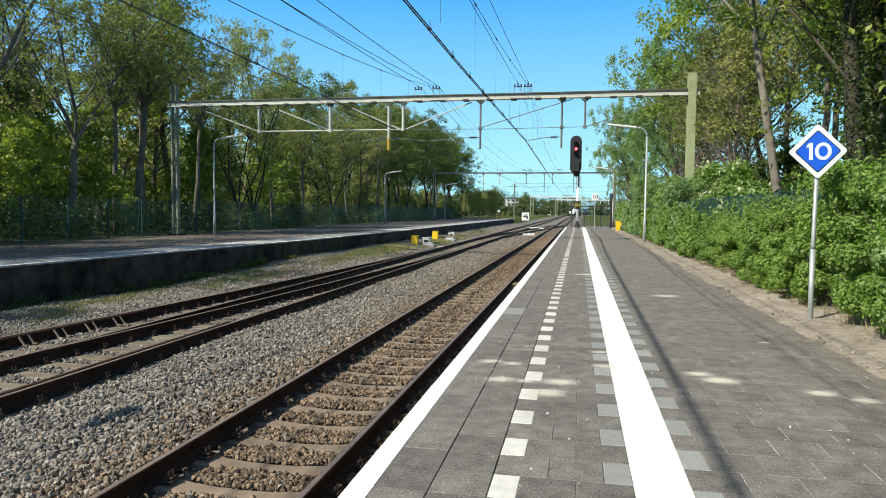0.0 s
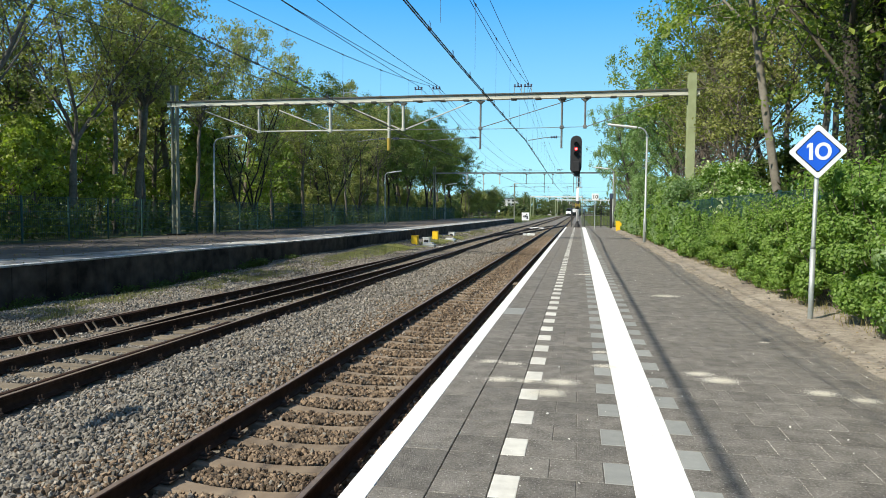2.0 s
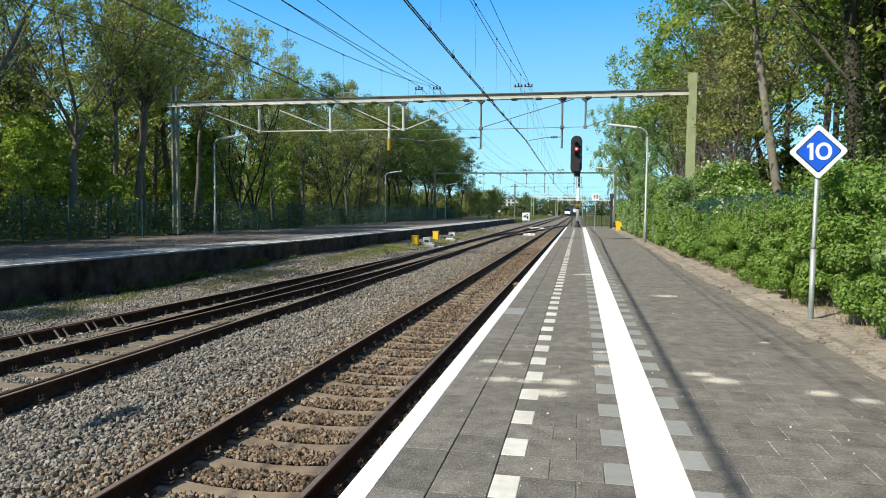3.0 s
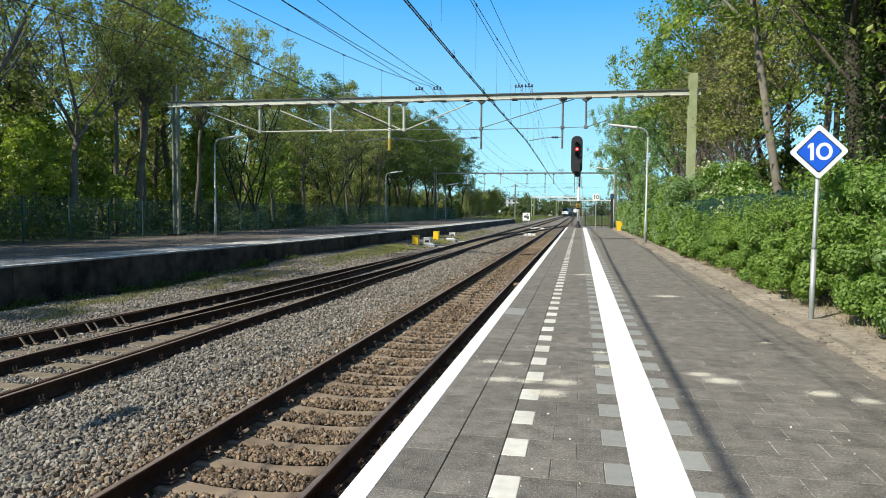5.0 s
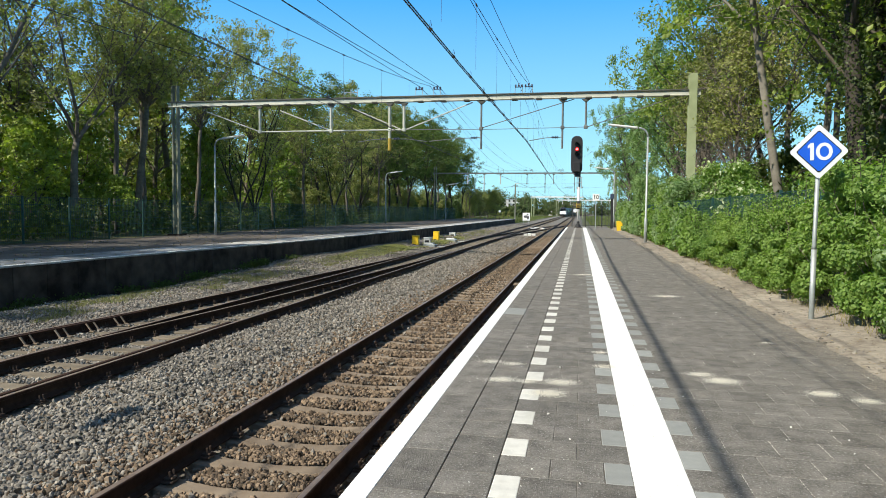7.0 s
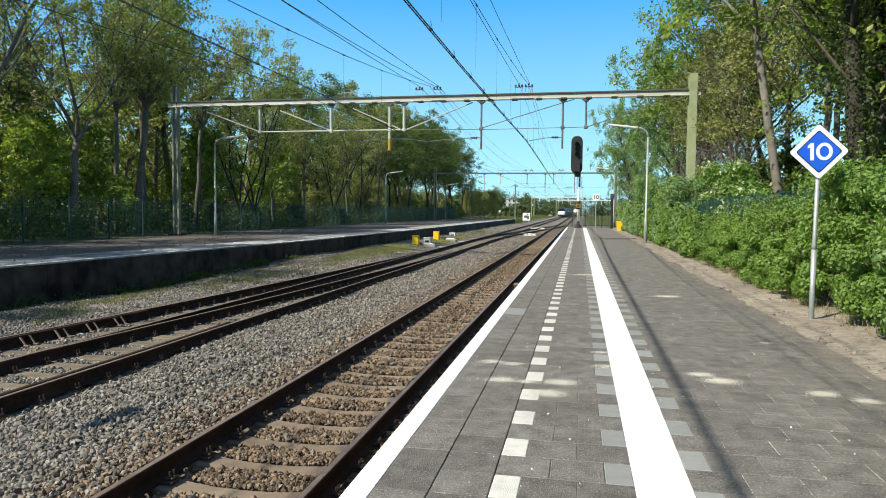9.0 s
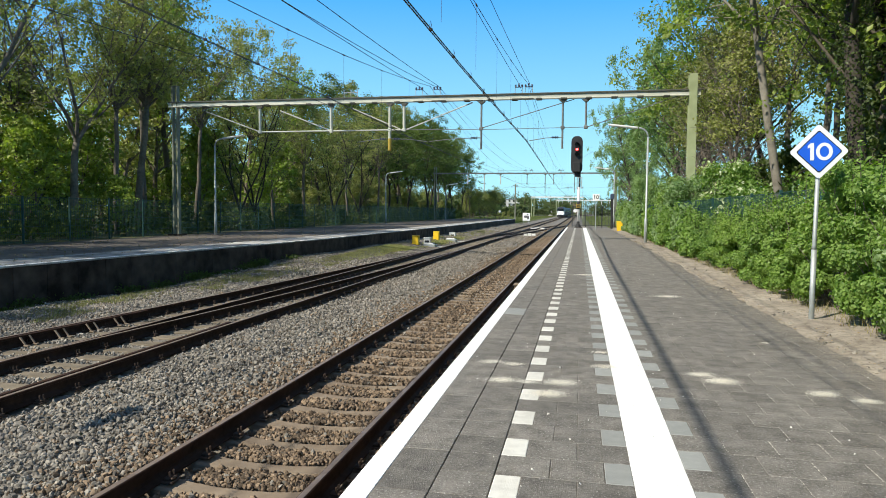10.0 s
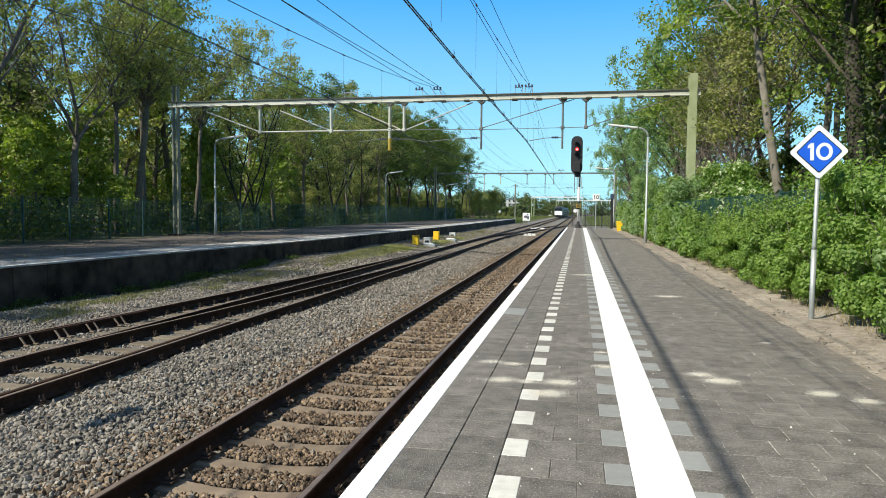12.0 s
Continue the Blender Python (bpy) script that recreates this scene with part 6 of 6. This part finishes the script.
# ---- ballast stones ----
def stones(name, x, y, z, size, material, label, seed, plain=False, fine=False):
    """Crushed stones: twisted, flattened six-sided lumps."""
    rng = np.random.default_rng(seed)
    n = len(x)
    base = np.array([(-1, -1, -1), (1, -1, -1), (1, 1, -1), (-1, 1, -1), (-1, -1, 1), (1, -1, 1), (1, 1, 1), (-1, 1, 1)], float) * 0.66
    tri = np.array([(0, 3, 2), (0, 2, 1), (4, 5, 6), (4, 6, 7), (0, 1, 5), (0, 5, 4), (1, 2, 6), (1, 6, 5), (2, 3, 7), (2, 7, 6), (3, 0, 4), (3, 4, 7)])
    if plain:
        base = np.array([(1, 0, 0), (-1, 0, 0), (0, 1, 0), (0, -1, 0), (0, 0, 1), (0, 0, -1)], float) * 1.05
        tri = np.array([(0, 2, 4), (2, 1, 4), (1, 3, 4), (3, 0, 4), (2, 0, 5), (1, 2, 5), (3, 1, 5), (0, 3, 5)])
    elif fine:
        g = 0.5 + 0.5 * 5 ** 0.5
        base = np.array([(-1, g, 0), (1, g, 0), (-1, -g, 0), (1, -g, 0), (0, -1, g), (0, 1, g), (0, -1, -g), (0, 1, -g), (g, 0, -1), (g, 0, 1), (-g, 0, -1), (-g, 0, 1)]) * 0.53
        tri = np.array([(0, 11, 5), (0, 5, 1), (0, 1, 7), (0, 7, 10), (0, 10, 11), (1, 5, 9), (5, 11, 4), (11, 10, 2), (10, 7, 6), (7, 1, 8), (3, 9, 4), (3, 4, 2), (3, 2, 6), (3, 6, 8), (3, 8, 9), (4, 9, 5), (2, 4, 11), (6, 2, 10), (8, 6, 7), (9, 8, 1)])
    c = len(base)
    v = np.repeat(base[None], n, 0) * rng.uniform(0.7, 1.25, (n, c, 1)) + rng.normal(0, 0.1, (n, c, 3))
    v = v * (np.array(size).reshape(-1, 1, 1) if np.ndim(size) else size) * rng.uniform(0.5, 1.45, (n, 1, 3))
    q = rng.normal(size=(n, 4))
    q /= np.linalg.norm(q, axis=1)[:, None]
    w, a, b, d = q.T
    rot = np.stack([np.stack([1 - 2 * (b * b + d * d), 2 * (a * b - d * w), 2 * (a * d + b * w)], 1),
                    np.stack([2 * (a * b + d * w), 1 - 2 * (a * a + d * d), 2 * (b * d - a * w)], 1),
                    np.stack([2 * (a * d - b * w), 2 * (b * d + a * w), 1 - 2 * (a * a + b * b)], 1)], 1)
    v = np.einsum("nij,nkj->nki", rot, v) + np.stack([x, y, z], 1)[:, None]
    corner = (np.arange(n)[:, None] * c + tri.ravel()[None]).ravel()
    ob = new(name, raw(name, v.reshape(-1, 3), 3, corner, M[material]))
    tagged(ob, label, "ballast", kind="stuff")


def ballast():
    rng = np.random.default_rng(51)

    def spread(n, y0, y1, power):
        y = y0 + (y1 - y0) * rng.uniform(0, 1, n) ** power
        lo = np.maximum(-1.02 * np.maximum(y, 6.0) - 0.5, np.interp(y, [5, 14, 18, 23, 30, 45], [-13.7, -13.3, -13.0, -12.55, -12.1, -11.85]))
        x = lo + (-1.1 - lo) * rng.uniform(0, 1, n)
        return x, y
    for n, y0, y1, power, size, seed in ((12000, -4.0, 2.6, 1.0, 0.04, 4), (44000, 2.6, 8.6, 0.9, 0.0225, 1), (84000, 8.6, 17.0, 0.9, 0.0235, 5), (85000, 17.0, 45.0, 0.8, 0.028, 2), (26000, 45.0, 120.0, 0.8, 0.042, 3)):
        x, y = spread(n, y0, y1, power)
        z = -0.968 + rng.normal(0, 0.017, n) + 0.03 * np.sin(x * 2.1 + y * 0.7)
        wall = np.interp(y, [5, 14, 18, 23, 30, 45], [-13.75, -13.35, -13.05, -12.62, -12.15, -11.9])
        z += bed_rise(x - wall, y)
        d = np.abs(x - NEAR)
        inside = d < 0.69
        z[inside] = -0.992 + rng.normal(0, 0.01, inside.sum())
        # shoulders heaped over the sleeper ends
        z[(d > 0.95) & (d < 1.5)] += 0.04
        z[(x > FAR + HALF + 0.3) & (x < FAR + 2.4)] += 0.02
        # leave the sleepers clear
        ph = np.abs((y - 1.0 + 0.3) % 0.6 - 0.3)
        clear = (d < 0.8) & (ph < 0.095 + 0.05 * rng.uniform(size=n) + 0.04 * (d > 0.45))
        brx = np.where(y > 11, FAR - 0.0011 * (46 - np.minimum(y, 46)) ** 2, FAR - 1.3475 - 0.077 * (11 - y))
        in_far = (x > brx - HALF - 0.1) & (x < FAR + HALF + 0.1)
        z[(x < brx - HALF - 0.1) & (x > brx - 2.2)] += 0.04
        ph2 = np.abs((y - 4.0 + 0.3) % 0.6 - 0.3)
        clear |= in_far & (ph2 < 0.13 + 0.06 * rng.uniform(size=n))
        z[in_far] -= 0.02
        for rx in (NEAR - HALF - 0.036, NEAR + HALF + 0.036, FAR - HALF - 0.036, FAR + HALF + 0.036):
            clear |= np.abs(x - rx) < 0.075
            z[np.abs(x - rx) < 0.2] -= 0.025
        clear |= np.abs(x - brx + HALF) < 0.09
        clear |= np.abs(x - brx - HALF) < 0.09
        brown = np.clip(1.55 - np.abs(x - NEAR - 0.1) / 1.35, 0.04, 0.95) > rng.uniform(size=n)
        s = size * rng.uniform(0.65, 1.3, n)
        a = brown & ~clear
        stones("rusty_ballast", x[a], y[a], z[a], s[a], "rusty", "rust-brown crushed stone around the rails", seed, y0 > 16 or y0 < 0, y0 == 2.6)
        a = ~brown & ~clear
        stones("grey_ballast", x[a], y[a], z[a], s[a], "stone", "loose grey crushed stone between the tracks", seed + 10, y0 > 16 or y0 < 0, y0 == 2.6)


ballast()


def litter():
    """Grit and painted light spots on the paving; twigs and dead leaves on the verge."""
    rng = np.random.default_rng(61)
    n = 260
    y = 3 + 22 * rng.uniform(0, 1, n) ** 1.5
    x = rng.uniform(-0.95, 2.5, n)
    stones("grit", x, y, np.full(n, 0.003), 0.0045 * rng.uniform(0.5, 1.6, n), "white_block", "pale grit scattered over the pavers", 62)
    # round spots of light on the pavers, painted as scattered pale flecks
    flecks = []
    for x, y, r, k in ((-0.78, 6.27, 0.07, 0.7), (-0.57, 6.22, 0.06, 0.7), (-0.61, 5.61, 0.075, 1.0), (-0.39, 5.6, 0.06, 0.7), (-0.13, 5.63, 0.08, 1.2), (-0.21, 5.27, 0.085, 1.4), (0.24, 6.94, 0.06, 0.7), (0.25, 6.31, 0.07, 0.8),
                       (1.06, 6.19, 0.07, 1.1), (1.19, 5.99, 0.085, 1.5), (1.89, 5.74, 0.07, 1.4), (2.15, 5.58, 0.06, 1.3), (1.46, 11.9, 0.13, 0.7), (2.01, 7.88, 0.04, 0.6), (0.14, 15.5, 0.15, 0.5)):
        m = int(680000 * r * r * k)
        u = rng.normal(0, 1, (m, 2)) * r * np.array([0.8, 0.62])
        flecks.append(np.stack([x + u[:, 0] + 0.15 * u[:, 1], y + u[:, 1], rng.uniform(0.0025, 0.008, m)], 1))
    # pale flecks in the lengthwise joints, for sand and sunlit edges, more in some than in others
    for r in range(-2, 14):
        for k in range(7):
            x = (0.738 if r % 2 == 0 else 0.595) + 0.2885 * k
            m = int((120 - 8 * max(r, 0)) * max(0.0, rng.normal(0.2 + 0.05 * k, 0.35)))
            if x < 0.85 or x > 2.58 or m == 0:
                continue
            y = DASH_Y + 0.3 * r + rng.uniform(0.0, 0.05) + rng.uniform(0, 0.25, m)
            flecks.append(np.stack([x + rng.normal(0, 0.0022, m), y, rng.uniform(0.0005, 0.0025, m)], 1))
    flecks = np.concatenate(flecks)
    m = len(flecks)
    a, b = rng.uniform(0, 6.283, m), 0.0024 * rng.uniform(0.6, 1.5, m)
    corners = [flecks + np.stack([b * np.cos(a + q), b * np.sin(a + q), 0.15 * b * rng.normal(0, 1, m)], 1) for q in (0, 2.094, 4.189)]
    # earth blown from the verge over the last pavers
    k = 85000
    e = np.stack([2.62 - np.abs(rng.normal(0, 0.16, k)) * rng.choice([1.0, 2.2], k), 3.5 + 45 * rng.uniform(0, 1, k) ** 1.5, rng.uniform(0.0015, 0.004, k)], 1)
    t, w = rng.uniform(0, 6.283, k), 0.0045 * rng.uniform(0.4, 1.6, k)
    sides = [e + np.stack([w * np.cos(t + q), w * np.sin(t + q), np.zeros(k)], 1) for q in (0, 2.094, 4.189)]
    ob = new("blown_earth", raw("blown_earth", np.stack(sides, 1).reshape(-1, 3), 3, np.arange(3 * k), M["loose_earth"]))
    tagged(ob, "dry earth scattered over the edge of the paving", "earth", kind="stuff")
    ob = new("sand_drift", raw("sand_drift", np.stack(corners, 1).reshape(-1, 3), 3, np.arange(3 * m), M["light_and_sand_tone"]))
    tagged(ob, "thin pale flecks painting light spots on the pavers, with joint sand", "sand", kind="stuff")
    n = 1500
    y = 4 + 40 * rng.uniform(0, 1, n) ** 1.3
    x = 2.55 + np.abs(rng.normal(0, 0.45, n))
    z = 0.02 + 0.02 * np.clip((x - 2.7) / 0.3, 0, 3)
    ob = new("leaf_litter", leaf_mesh("leaf_litter", np.stack([x, y, z], 1), 0.02, M["dead_leaf"], rng, out=np.tile([0.0, 0.0, 2.0], (n, 1))))
    tagged(ob, "dead brown leaves and twigs on the sandy verge", "leaf litter", kind="stuff")
    n = 500
    y = 4 + 40 * rng.uniform(0, 1, n) ** 1.3
    x = 2.6 + np.abs(rng.normal(0, 0.4, n))
    z = 0.012 + 0.02 * np.clip((x - 2.7) / 0.3, 0, 3)
    stones("verge_stones", x, y, z, 0.014 * rng.uniform(0.5, 1.6, n), "stone", "small stones in the sandy verge", 63)
    n = 900
    y = 14 + 70 * rng.uniform(0, 1, n) ** 1.3
    x = rng.uniform(-20.8, -13.5, n)
    ob = new("leaf_litter", leaf_mesh("leaf_litter", np.stack([x, y, np.full(n, 0.0)], 1), 0.05, M["dead_leaf"], rng))
    tagged(ob, "dead leaves lying on the old platform", "leaf litter", kind="stuff")


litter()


# ---- what moves ----
def along(t):
    """How far off the head of the train is at t seconds."""
    return 400.0 - 13.5 * t


def motions():
    times = [0.5 * i for i in range(25)]
    for ob, back_by, length in TRAIN:
        rows = []
        for t in times:
            y0 = along(t) + back_by
            a, b = Vector((FAR + bend(y0), y0, RAIL)), Vector((FAR + bend(y0 + length), y0 + length, RAIL))
            rows.append((t, pose(a.x, a.y, a.z, 0, 0, math.degrees(math.atan2(-(b.x - a.x), b.y - a.y)))))
        walk(ob, rows)
    # the added disc covers the red lens, then uncovers it
    up, down = pose(-0.22, 0, 7.35), pose(-0.22, 0, 6.93)
    walk(shutter, [(0.0, up), (7.9, up), (8.1, down), (9.5, down), (10.4, up), (12.0, up)])


motions()
